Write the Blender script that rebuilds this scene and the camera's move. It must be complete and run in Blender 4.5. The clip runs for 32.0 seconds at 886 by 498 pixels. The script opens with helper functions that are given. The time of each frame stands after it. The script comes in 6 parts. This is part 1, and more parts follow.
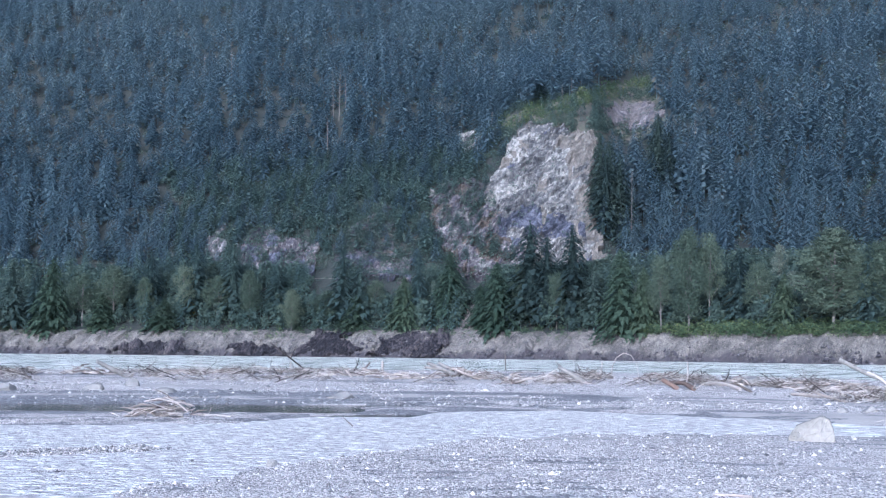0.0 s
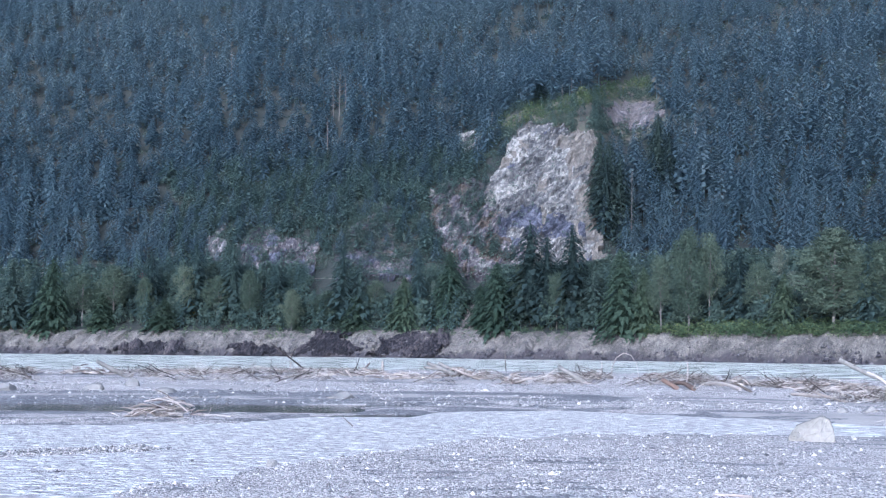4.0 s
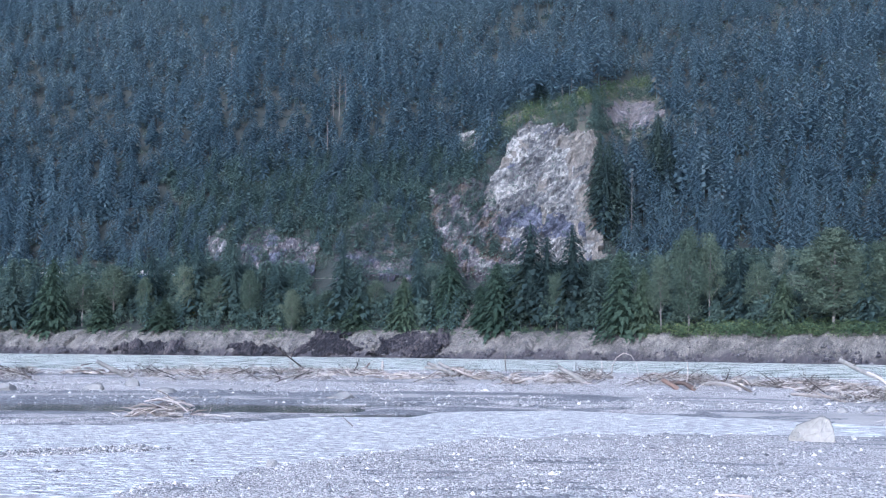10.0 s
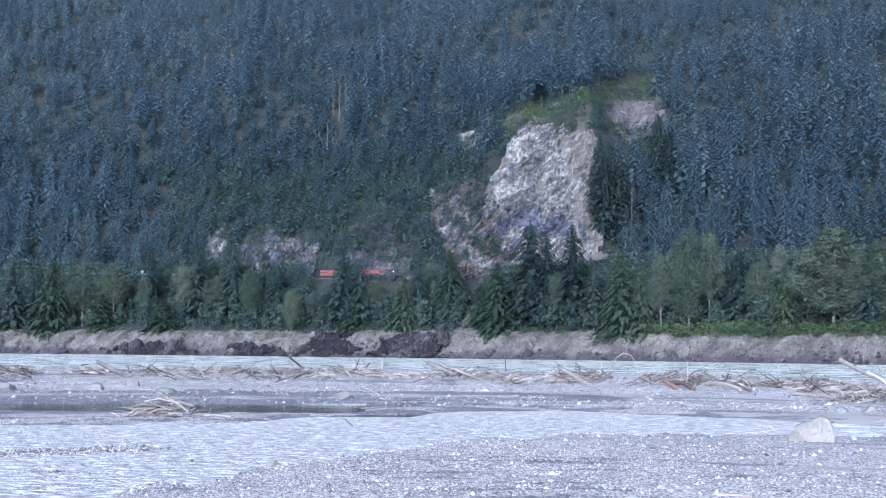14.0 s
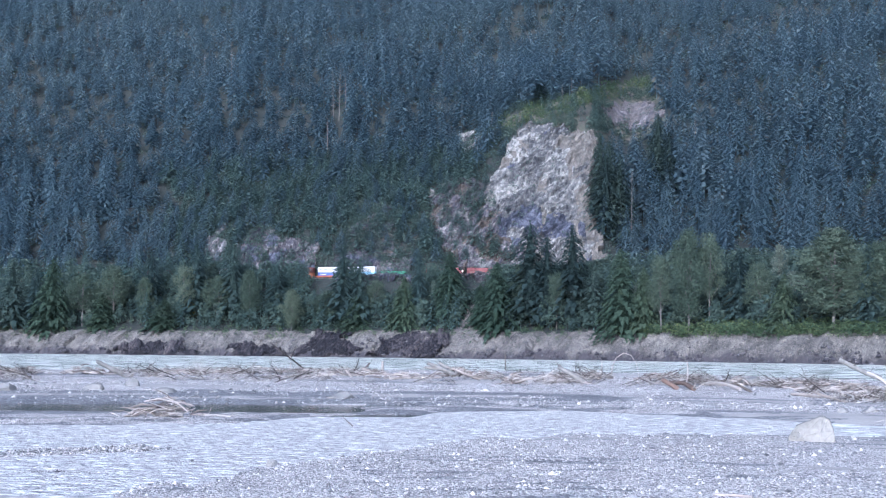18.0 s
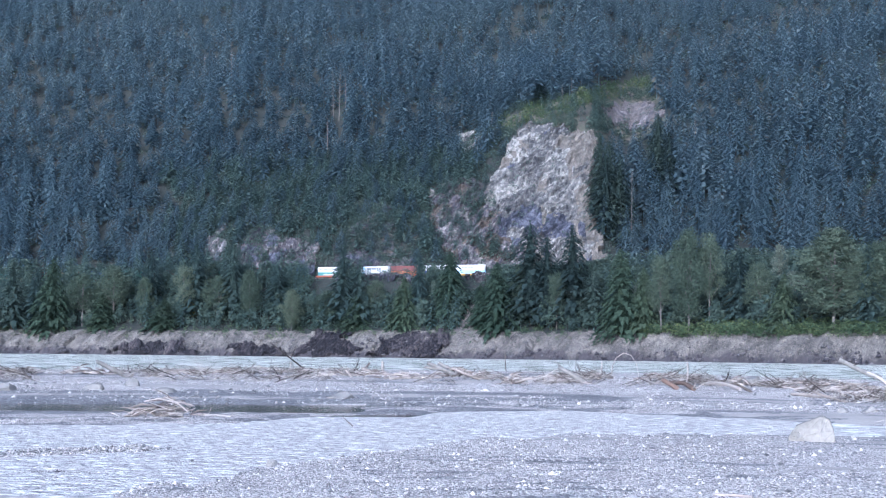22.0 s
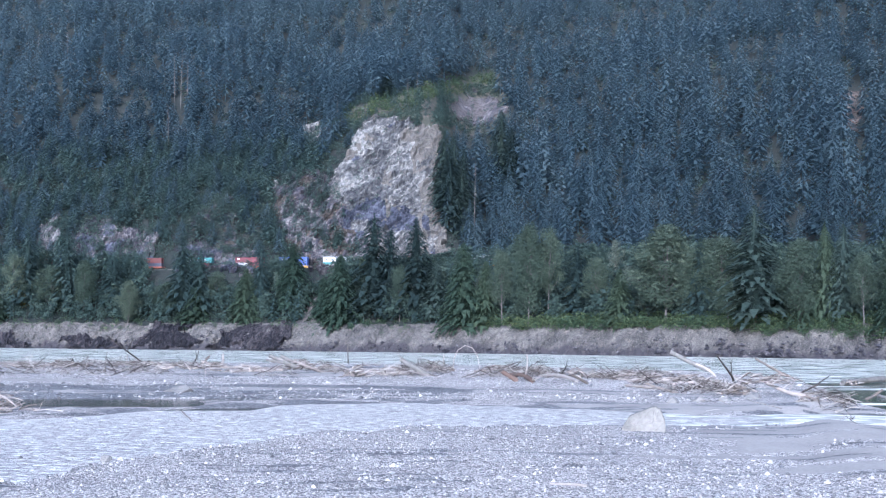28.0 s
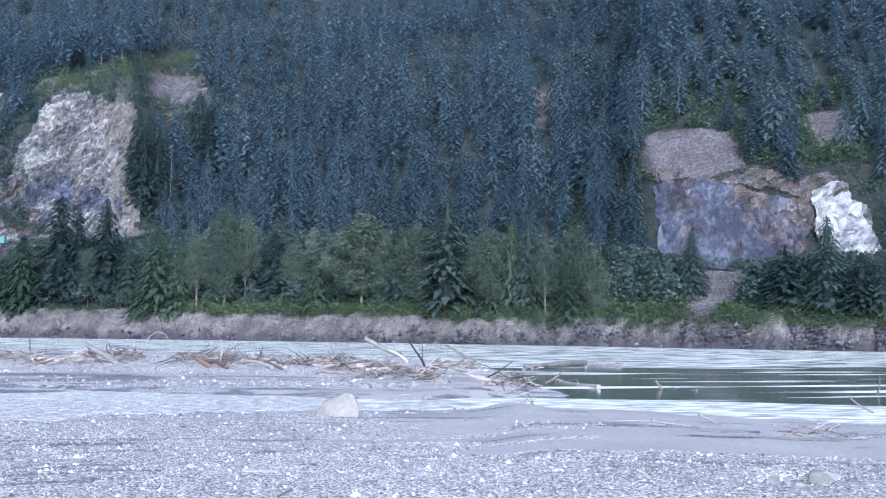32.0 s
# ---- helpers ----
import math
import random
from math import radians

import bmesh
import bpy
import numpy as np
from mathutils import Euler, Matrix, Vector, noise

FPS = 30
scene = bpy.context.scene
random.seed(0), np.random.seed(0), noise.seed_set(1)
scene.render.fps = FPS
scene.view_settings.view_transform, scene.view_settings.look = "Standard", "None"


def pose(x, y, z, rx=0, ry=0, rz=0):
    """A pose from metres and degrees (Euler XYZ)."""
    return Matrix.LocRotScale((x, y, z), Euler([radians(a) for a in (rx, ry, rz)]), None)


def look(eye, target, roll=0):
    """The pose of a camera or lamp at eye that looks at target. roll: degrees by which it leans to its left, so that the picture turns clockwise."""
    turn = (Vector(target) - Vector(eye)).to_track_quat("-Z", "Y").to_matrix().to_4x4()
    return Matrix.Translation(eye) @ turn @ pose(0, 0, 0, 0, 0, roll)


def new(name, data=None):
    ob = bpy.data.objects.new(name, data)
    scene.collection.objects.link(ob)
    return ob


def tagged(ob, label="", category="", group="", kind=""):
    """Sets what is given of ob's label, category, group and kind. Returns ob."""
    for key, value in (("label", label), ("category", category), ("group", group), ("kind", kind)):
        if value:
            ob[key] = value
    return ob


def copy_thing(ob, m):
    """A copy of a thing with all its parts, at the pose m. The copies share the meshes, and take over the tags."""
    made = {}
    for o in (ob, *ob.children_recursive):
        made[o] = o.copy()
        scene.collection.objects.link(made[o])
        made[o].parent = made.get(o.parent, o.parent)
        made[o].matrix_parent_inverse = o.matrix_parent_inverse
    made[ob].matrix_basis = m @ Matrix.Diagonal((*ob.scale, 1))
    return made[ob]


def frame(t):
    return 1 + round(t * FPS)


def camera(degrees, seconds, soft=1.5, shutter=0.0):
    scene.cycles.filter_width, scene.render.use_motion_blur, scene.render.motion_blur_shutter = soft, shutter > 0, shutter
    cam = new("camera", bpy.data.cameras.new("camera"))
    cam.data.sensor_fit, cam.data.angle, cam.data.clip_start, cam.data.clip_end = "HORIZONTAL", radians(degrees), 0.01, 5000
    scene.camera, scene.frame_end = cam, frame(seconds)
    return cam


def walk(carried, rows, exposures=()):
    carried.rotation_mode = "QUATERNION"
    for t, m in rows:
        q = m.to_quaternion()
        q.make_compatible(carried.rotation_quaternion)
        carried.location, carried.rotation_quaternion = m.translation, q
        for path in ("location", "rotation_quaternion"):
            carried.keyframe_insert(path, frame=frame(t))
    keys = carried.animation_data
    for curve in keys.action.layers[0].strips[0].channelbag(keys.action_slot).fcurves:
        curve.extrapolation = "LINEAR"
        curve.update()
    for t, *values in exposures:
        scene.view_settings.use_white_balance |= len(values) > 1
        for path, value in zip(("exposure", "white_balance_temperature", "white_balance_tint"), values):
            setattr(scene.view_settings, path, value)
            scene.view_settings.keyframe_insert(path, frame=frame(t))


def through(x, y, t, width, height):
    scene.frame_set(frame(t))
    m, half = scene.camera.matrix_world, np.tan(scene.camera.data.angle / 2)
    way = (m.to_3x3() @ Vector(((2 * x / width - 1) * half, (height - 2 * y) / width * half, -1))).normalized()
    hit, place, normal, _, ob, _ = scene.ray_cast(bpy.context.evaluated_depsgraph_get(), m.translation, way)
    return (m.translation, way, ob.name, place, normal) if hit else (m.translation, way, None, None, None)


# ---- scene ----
cam = camera(41.63, 32.0, soft=1.2)
EYE = Vector((0.0, 0.0, 4.6))


def aim(bearing, rise, lean):
    """The tripod head: degrees to the right of the y axis, degrees up, degrees of lean."""
    b, e = radians(bearing), radians(rise)
    return look(EYE, EYE + Vector((math.sin(b) * math.cos(e), math.cos(b) * math.cos(e), math.sin(e))), lean)


EXPOSURE = [(0.0, 1.30, 5150, 16), (32.0, 1.30, 5150, 16)]
walk(cam, [
    (0.0, aim(0.000, 4.900, 0.500)),
    (25.7, aim(0.000, 4.900, 0.500)),
    (26.1, aim(0.380, 4.882, 0.504)),
    (26.5, aim(1.490, 4.828, 0.516)),
    (27.0, aim(3.475, 4.766, 0.540)),
    (27.5, aim(5.523, 4.683, 0.539)),
    (28.0, aim(7.695, 4.605, 0.512)),
    (28.5, aim(9.529, 4.537, 0.537)),
    (29.0, aim(11.538, 4.467, 0.533)),
    (29.5, aim(13.391, 4.397, 0.560)),
    (30.0, aim(15.401, 4.330, 0.560)),
    (30.5, aim(17.234, 4.273, 0.579)),
    (31.0, aim(18.854, 4.210, 0.589)),
    (31.5, aim(20.679, 4.146, 0.619)),
    (32.0, aim(22.514, 4.089, 0.665)),
], EXPOSURE)

# ---- world and light: a deep valley in open shade under a bright, high sky ----
SUN_RISE, SUN_BEARING = 19.0, 198.0
world = bpy.data.worlds.new("world")
scene.world = world
world.use_nodes = True
sky = world.node_tree.nodes.new("ShaderNodeTexSky")
sky.sky_type, sky.sun_disc = "NISHITA", False
sky.sun_elevation, sky.sun_rotation = radians(SUN_RISE), radians(SUN_BEARING)
sky.air_density, sky.dust_density, sky.ozone_density = 0.8, 4.0, 1.0
backing = world.node_tree.nodes["Background"]
backing.inputs["Strength"].default_value = 0.122
world.node_tree.links.new(sky.outputs[0], backing.inputs["Color"])

sun_data = bpy.data.lights.new("sun", "SUN")
sun_data.energy, sun_data.angle, sun_data.color = 3.1, radians(50), (0.94, 0.98, 1.0)
sun = new("sun", sun_data)
b, e = radians(SUN_BEARING), radians(SUN_RISE)
sun.matrix_world = look((0, 0, 300), Vector((0, 0, 300)) - Vector((math.sin(b) * math.cos(e), math.cos(b) * math.cos(e), math.sin(e))))


# ---- materials ----
def material(name, colours, scale=1.0, fine=8.0, rough=0.85, bump=0.3, bump_scale=None, metal=0.0, spec=0.3,
             tint="", stretch=(1, 1, 1), lean=0.0, vein=None, cells=None, depth=0.05, through=0.0, weights=(0.6, 0.4, 0.0)):
    """A surface of two grains. colours: (place, (r, g, b)) along a ramp. tint: 'object' or the name of a mesh attribute that
    shifts the ramp from piece to piece. vein: (colour, scale, width). cells: (scale, strength), a mosaic of stones.
    weights: of the coarse grain, of the fine one, and an offset."""
    m = bpy.data.materials.new(name)
    m.use_nodes = True
    nodes, links = m.node_tree.nodes, m.node_tree.links
    shader = nodes["Principled BSDF"]
    shader.inputs["Roughness"].default_value, shader.inputs["Metallic"].default_value = rough, metal
    shader.inputs["Specular IOR Level"].default_value = spec
    place = nodes.new("ShaderNodeTexCoord")
    mapping = nodes.new("ShaderNodeMapping")
    mapping.inputs["Scale"].default_value = stretch
    mapping.inputs["Rotation"].default_value = (0, lean, 0)
    links.new(place.outputs["Object"], mapping.inputs["Vector"])

    def grain(size, detail=4.0):
        n = nodes.new("ShaderNodeTexNoise")
        n.inputs["Scale"].default_value, n.inputs["Detail"].default_value = size, detail
        links.new(mapping.outputs[0], n.inputs["Vector"])
        return n.outputs["Fac"]

    def sums(kind, a, b):
        n = nodes.new("ShaderNodeMath")
        n.operation = kind
        for k, v in enumerate((a, b)):
            if isinstance(v, (int, float)):
                n.inputs[k].default_value = v
            else:
                links.new(v, n.inputs[k])
        return n.outputs[0]

    big, small = grain(scale), grain(scale * fine, 6.0)
    value = sums("ADD", sums("ADD", sums("MULTIPLY", big, weights[0]), sums("MULTIPLY", small, weights[1])), weights[2])
    height = small
    if cells:
        v = nodes.new("ShaderNodeTexVoronoi")
        v.inputs["Scale"].default_value = cells[0]
        links.new(mapping.outputs[0], v.inputs["Vector"])
        split = nodes.new("ShaderNodeSeparateColor")
        links.new(v.outputs["Color"], split.inputs[0])
        value = sums("ADD", sums("MULTIPLY", value, 1 - cells[1]), sums("MULTIPLY", split.outputs[0], cells[1]))
        height = sums("SUBTRACT", sums("MULTIPLY", small, 0.4), v.outputs["Distance"])
    if tint:
        if tint == "object":
            shift = nodes.new("ShaderNodeObjectInfo").outputs["Random"]
        else:
            a = nodes.new("ShaderNodeAttribute")
            a.attribute_name = tint
            shift = a.outputs["Fac"]
        value = sums("ADD", sums("MULTIPLY", value, 0.55), sums("MULTIPLY", shift, 0.45))
    ramp = nodes.new("ShaderNodeValToRGB")
    while len(ramp.color_ramp.elements) < len(colours):
        ramp.color_ramp.elements.new(0.5)
    for el, (at, c) in zip(ramp.color_ramp.elements, colours):
        el.position, el.color = at, (*c, 1)
    links.new(value, ramp.inputs[0])
    colour = ramp.outputs[0]
    if vein:
        w = nodes.new("ShaderNodeTexNoise")
        w.inputs["Scale"].default_value, w.inputs["Detail"].default_value = vein[1], 5.0
        w.inputs["Distortion"].default_value = 1.2
        links.new(mapping.outputs[0], w.inputs["Vector"])
        edge = sums("LESS_THAN", sums("ABSOLUTE", sums("SUBTRACT", w.outputs["Fac"], 0.5), 0.0), vein[2])
        mix = nodes.new("ShaderNodeMix")
        mix.data_type = "RGBA"
        links.new(sums("MULTIPLY", edge, 0.75), mix.inputs[0])
        links.new(colour, mix.inputs[6])
        mix.inputs[7].default_value = (*vein[0], 1)
        colour = mix.outputs[2]
    links.new(colour, shader.inputs["Base Color"])
    if through:
        glow = nodes.new("ShaderNodeBsdfTranslucent")
        links.new(colour, glow.inputs["Color"])
        both = nodes.new("ShaderNodeMixShader")
        both.inputs[0].default_value = through
        links.new(shader.outputs[0], both.inputs[1])
        links.new(glow.outputs[0], both.inputs[2])
        links.new(both.outputs[0], nodes["Material Output"].inputs["Surface"])
    if bump:
        n = nodes.new("ShaderNodeBump")
        n.inputs["Strength"].default_value, n.inputs["Distance"].default_value = bump, depth
        links.new(grain(bump_scale, 5.0) if bump_scale else height, n.inputs["Height"])
        links.new(n.outputs[0], shader.inputs["Normal"])
    return m


def plain(name, colour, rough=0.5, metal=0.0, worn=0.25):
    """Paint or metal with a little wear."""
    dark = tuple(c * (1 - worn) for c in colour)
    return material(name, [(0.3, dark), (0.6, colour)], 0.7, 9, rough, 0.1, metal=metal, depth=0.02)


def water(name, colour, rough, waves, wave_depth, foam=None, stretch=(1, 1, 1), turn=0.0):
    """Water: waves is a list of (scale, weight); foam is (scale, from, to, stretch) of the white crests."""
    m = bpy.data.materials.new(name)
    m.use_nodes = True
    nodes, links = m.node_tree.nodes, m.node_tree.links
    shader = nodes["Principled BSDF"]
    shader.inputs["Roughness"].default_value, shader.inputs["IOR"].default_value = rough, 1.33
    place = nodes.new("ShaderNodeTexCoord")

    def field(scale, along, detail=3.0):
        mp = nodes.new("ShaderNodeMapping")
        mp.inputs["Rotation"].default_value = (0, 0, turn)
        mp.inputs["Scale"].default_value = along
        links.new(place.outputs["Object"], mp.inputs["Vector"])
        n = nodes.new("ShaderNodeTexNoise")
        n.inputs["Scale"].default_value, n.inputs["Detail"].default_value = scale, detail
        links.new(mp.outputs[0], n.inputs["Vector"])
        return n.outputs["Fac"]

    total = None
    for scale, weight in waves:
        k = nodes.new("ShaderNodeMath")
        k.operation = "MULTIPLY_ADD"
        links.new(field(scale, stretch), k.inputs[0])
        k.inputs[1].default_value = weight
        if total:
            links.new(total, k.inputs[2])
        else:
            k.inputs[2].default_value = 0.0
        total = k.outputs[0]
    bumper = nodes.new("ShaderNodeBump")
    bumper.inputs["Strength"].default_value, bumper.inputs["Distance"].default_value = 1.0, wave_depth
    links.new(total, bumper.inputs["Height"])
    links.new(bumper.outputs[0], shader.inputs["Normal"])
    shader.inputs["Base Color"].default_value = (*colour, 1)
    if foam:
        ramp = nodes.new("ShaderNodeMapRange")
        ramp.inputs["From Min"].default_value, ramp.inputs["From Max"].default_value = foam[1], foam[2]
        links.new(field(foam[0], foam[3], 6.0), ramp.inputs["Value"])
        mix = nodes.new("ShaderNodeMix")
        mix.data_type = "RGBA"
        links.new(ramp.outputs[0], mix.inputs[0])
        mix.inputs[6].default_value, mix.inputs[7].default_value = (*colour, 1), (0.84, 0.85, 0.80, 1)
        links.new(mix.outputs[2], shader.inputs["Base Color"])
        r2 = nodes.new("ShaderNodeMapRange")
        r2.inputs["To Min"].default_value, r2.inputs["To Max"].default_value = rough, 0.7
        links.new(ramp.outputs[0], r2.inputs["Value"])
        links.new(r2.outputs[0], shader.inputs["Roughness"])
    return m


GRAVEL = material("gravel", [(0.24, (0.098, 0.094, 0.096)), (0.42, (0.256, 0.243, 0.238)), (0.58, (0.395, 0.376, 0.361)), (0.76, (0.670, 0.642, 0.614))], 0.12, 40, 0.9, 0.9, cells=(15.0, 0.68), weights=(0.75, 0.8, -0.28), depth=0.05)
SAND = material("sand", [(0.3, (0.275, 0.262, 0.252)), (0.7, (0.385, 0.368, 0.345))], 0.2, 30, 0.9, 0.35, weights=(0.6, 0.9, -0.25), depth=0.03)
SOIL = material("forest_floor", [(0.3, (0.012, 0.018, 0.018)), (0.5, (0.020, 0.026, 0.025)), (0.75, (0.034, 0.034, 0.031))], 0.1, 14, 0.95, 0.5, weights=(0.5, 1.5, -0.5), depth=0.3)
WET_GRAVEL = material("wet_gravel", [(0.25, (0.05, 0.05, 0.055)), (0.5, (0.12, 0.12, 0.125)), (0.8, (0.36, 0.36, 0.36))], 0.2, 30, 0.55, 0.9, cells=(8.0, 0.5), depth=0.05)
BANK = material("river_bank", [(0.3, (0.036, 0.035, 0.036)), (0.48, (0.083, 0.078, 0.075)), (0.68, (0.170, 0.160, 0.148))], 0.14, 18, 0.95, 0.9, depth=0.4, weights=(0.6, 1.0, -0.3), stretch=(1, 1, 0.6))


def damp_foot(m, dark, low, high):
    """A damp stained band along the water: the colour turns to dark between two uneven heights."""
    nodes, links = m.node_tree.nodes, m.node_tree.links
    shader = nodes["Principled BSDF"]
    dry = shader.inputs["Base Color"].links[0].from_socket
    place = nodes.new("ShaderNodeTexCoord")
    split = nodes.new("ShaderNodeSeparateXYZ")
    links.new(place.outputs["Object"], split.inputs[0])
    n = nodes.new("ShaderNodeTexNoise")
    n.inputs["Scale"].default_value, n.inputs["Detail"].default_value = 0.12, 6.0
    links.new(place.outputs["Object"], n.inputs["Vector"])
    lift = nodes.new("ShaderNodeMath")
    lift.operation = "MULTIPLY_ADD"
    links.new(n.outputs["Fac"], lift.inputs[0])
    lift.inputs[1].default_value = -16.0
    links.new(split.outputs["Z"], lift.inputs[2])
    span = nodes.new("ShaderNodeMapRange")
    span.inputs["From Min"].default_value, span.inputs["From Max"].default_value = low - 8.0, high - 8.0
    links.new(lift.outputs[0], span.inputs["Value"])
    mix = nodes.new("ShaderNodeMix")
    mix.data_type = "RGBA"
    links.new(span.outputs[0], mix.inputs[0])
    mix.inputs[6].default_value = (*dark, 1)
    links.new(dry, mix.inputs[7])
    links.new(mix.outputs[2], shader.inputs["Base Color"])


damp_foot(BANK, (0.05, 0.046, 0.052), 1.5, 4.5)
BANK_ROCK = material("wet_dark_rock", [(0.3, (0.006, 0.006, 0.009)), (0.5, (0.013, 0.012, 0.017)), (0.74, (0.055, 0.049, 0.053))], 0.3, 8, 0.8, 0.5, depth=0.3, tint="tint")
ROCK = material("cliff_rock", [(0.24, (0.028, 0.029, 0.034)), (0.42, (0.066, 0.067, 0.072)), (0.56, (0.110, 0.110, 0.110)), (0.74, (0.235, 0.232, 0.226))], 0.25, 9, 0.9, 0.5, depth=0.2, weights=(0.6, 0.9, -0.25), stretch=(1.2, 1, 0.55), lean=0.6, tint="tint")
ROCK_DARK = material("weathered_rock", [(0.28, (0.020, 0.020, 0.027)), (0.45, (0.046, 0.044, 0.055)), (0.60, (0.074, 0.069, 0.075)), (0.80, (0.19, 0.186, 0.195))], 0.18, 7, 0.92, 0.5, depth=0.2, weights=(0.6, 0.9, -0.25), stretch=(1.2, 1, 0.6), lean=0.6, tint="tint")
ROCK_BLUE = material("blue_grey_rock", [(0.28, (0.024, 0.027, 0.040)), (0.5, (0.050, 0.055, 0.078)), (0.72, (0.098, 0.104, 0.134))], 0.2, 9, 0.9, 0.5, depth=0.2, weights=(0.6, 0.9, -0.25), stretch=(1.3, 1, 0.45), tint="tint")
CHUTE = material("tan_scree", [(0.3, (0.068, 0.064, 0.062)), (0.5, (0.108, 0.101, 0.094)), (0.75, (0.168, 0.160, 0.148))], 0.3, 9, 0.95, 0.6, depth=0.2, weights=(0.6, 0.6, -0.1), lean=0.6, stretch=(1, 1, 0.3))
ROCK_WHITE = material("white_rock", [(0.26, (0.099, 0.102, 0.112)), (0.42, (0.205, 0.208, 0.214)), (0.6, (0.310, 0.310, 0.310))], 0.25, 9, 0.9, 0.6, depth=0.3, tint="tint")
EARTH = material("brown_slope", [(0.4, (0.026, 0.027, 0.024)), (0.5, (0.056, 0.047, 0.043)), (0.62, (0.105, 0.086, 0.080))], 0.2, 8, 0.95, 0.7, depth=0.5)
SCREE = material("scree", [(0.3, (0.036, 0.033, 0.035)), (0.5, (0.062, 0.057, 0.060)), (0.75, (0.130, 0.123, 0.126))], 0.12, 16, 0.95, 0.35, cells=(1.3, 0.35), depth=0.15)
# paler and bluer than bare needles: the haze over the slope is in these colours
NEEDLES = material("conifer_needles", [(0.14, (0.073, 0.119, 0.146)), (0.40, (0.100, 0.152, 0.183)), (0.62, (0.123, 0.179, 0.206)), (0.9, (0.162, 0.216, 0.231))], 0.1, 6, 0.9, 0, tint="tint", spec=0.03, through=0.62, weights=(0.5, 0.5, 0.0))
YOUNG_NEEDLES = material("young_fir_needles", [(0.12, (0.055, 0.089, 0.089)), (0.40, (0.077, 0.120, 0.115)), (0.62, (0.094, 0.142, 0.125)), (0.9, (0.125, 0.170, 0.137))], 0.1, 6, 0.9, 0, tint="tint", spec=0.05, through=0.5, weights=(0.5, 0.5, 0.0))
MIXED_LEAVES = material("mixed_leaves", [(0.15, (0.048, 0.075, 0.073)), (0.42, (0.065, 0.097, 0.085)), (0.65, (0.091, 0.126, 0.101)), (0.92, (0.142, 0.170, 0.142))], 0.15, 6, 0.85, 0, tint="tint", spec=0.08, through=0.42, weights=(0.5, 0.5, 0.0))
FIR = material("fir_needles", [(0.2, (0.041, 0.068, 0.070)), (0.5, (0.058, 0.092, 0.088)), (0.85, (0.084, 0.118, 0.099))], 0.5, 7, 0.85, 0, weights=(0.5, 0.8, -0.15), tint="object", spec=0.1, through=0.42)
# FIR's colours shaded down by a quarter, for the firs at the rock face
DARK_FIR = material("darkened_fir_needles", [(0.2, (0.031, 0.051, 0.053)), (0.5, (0.044, 0.069, 0.066)), (0.85, (0.062, 0.089, 0.074))], 0.5, 7, 0.85, 0, weights=(0.5, 0.8, -0.15), tint="object", spec=0.1, through=0.42)
CEDAR = material("cedar_sprays", [(0.2, (0.039, 0.066, 0.051)), (0.5, (0.059, 0.091, 0.065)), (0.85, (0.090, 0.122, 0.079))], 0.5, 7, 0.85, 0, weights=(0.5, 0.8, -0.15), tint="object", spec=0.1, through=0.42)
LEAVES = material("broad_leaves", [(0.2, (0.060, 0.087, 0.069)), (0.5, (0.089, 0.121, 0.091)), (0.85, (0.135, 0.166, 0.123))], 0.8, 5, 0.8, 0, weights=(0.5, 1.2, -0.35), tint="object", spec=0.08, through=0.46)
PALE_LEAVES = material("pale_leaves", [(0.2, (0.075, 0.098, 0.075)), (0.5, (0.150, 0.180, 0.150)), (0.85, (0.225, 0.255, 0.232))], 0.8, 5, 0.8, 0, weights=(0.5, 2.0, -0.75), tint="object", spec=0.08, through=0.4)
SHRUB_LEAVES = material("shrub_leaves", [(0.15, (0.038, 0.065, 0.046)), (0.42, (0.062, 0.099, 0.062)), (0.65, (0.101, 0.139, 0.073)), (0.95, (0.190, 0.210, 0.095))], 0.4, 5, 0.8, 0, weights=(0.5, 1.6, -0.55), tint="tint", spec=0.1, through=0.42)
DRY_LEAVES = material("yellow_leaves", [(0.3, (0.22, 0.17, 0.04)), (0.7, (0.38, 0.30, 0.08))], 0.8, 5, 0.75, 0, spec=0.2)
BARK = material("bark", [(0.3, (0.05, 0.04, 0.03)), (0.7, (0.16, 0.13, 0.10))], 1.5, 8, 0.95, 0.6, stretch=(1, 1, 0.2))
PALE_BARK = material("pale_bark", [(0.35, (0.06, 0.055, 0.052)), (0.55, (0.14, 0.135, 0.128)), (0.7, (0.22, 0.21, 0.20))], 2.0, 6, 0.9, 0.5, stretch=(1, 1, 0.5))
DEAD_WOOD = material("dead_wood", [(0.3, (0.085, 0.077, 0.075)), (0.7, (0.19, 0.178, 0.172))], 1.2, 9, 0.9, 0.5, stretch=(1, 1, 0.2))
RIVER = water("river_water", (0.17, 0.20, 0.15), 0.2, [(0.22, 1.6), (0.9, 1.0), (3.0, 0.3)], 0.06, (0.5, 0.465, 0.59, (0.2, 1.0, 1.0)), (0.8, 1.2, 1), turn=0.28)
CALM = water("calm_water", (0.10, 0.13, 0.105), 0.1, [(0.25, 1.0), (1.5, 0.15)], 0.07, (0.16, 0.56, 0.66, (0.16, 1.1, 1.0)), (0.6, 1.2, 1), turn=0.1)
STREAM = water("stream_water", (0.33, 0.318, 0.322), 0.45, [(2.4, 1.0), (7.0, 0.5), (0.5, 1.2)], 0.5, (2.2, 0.44, 0.64, (0.6, 1.2, 1.0)), (0.8, 1.1, 1))
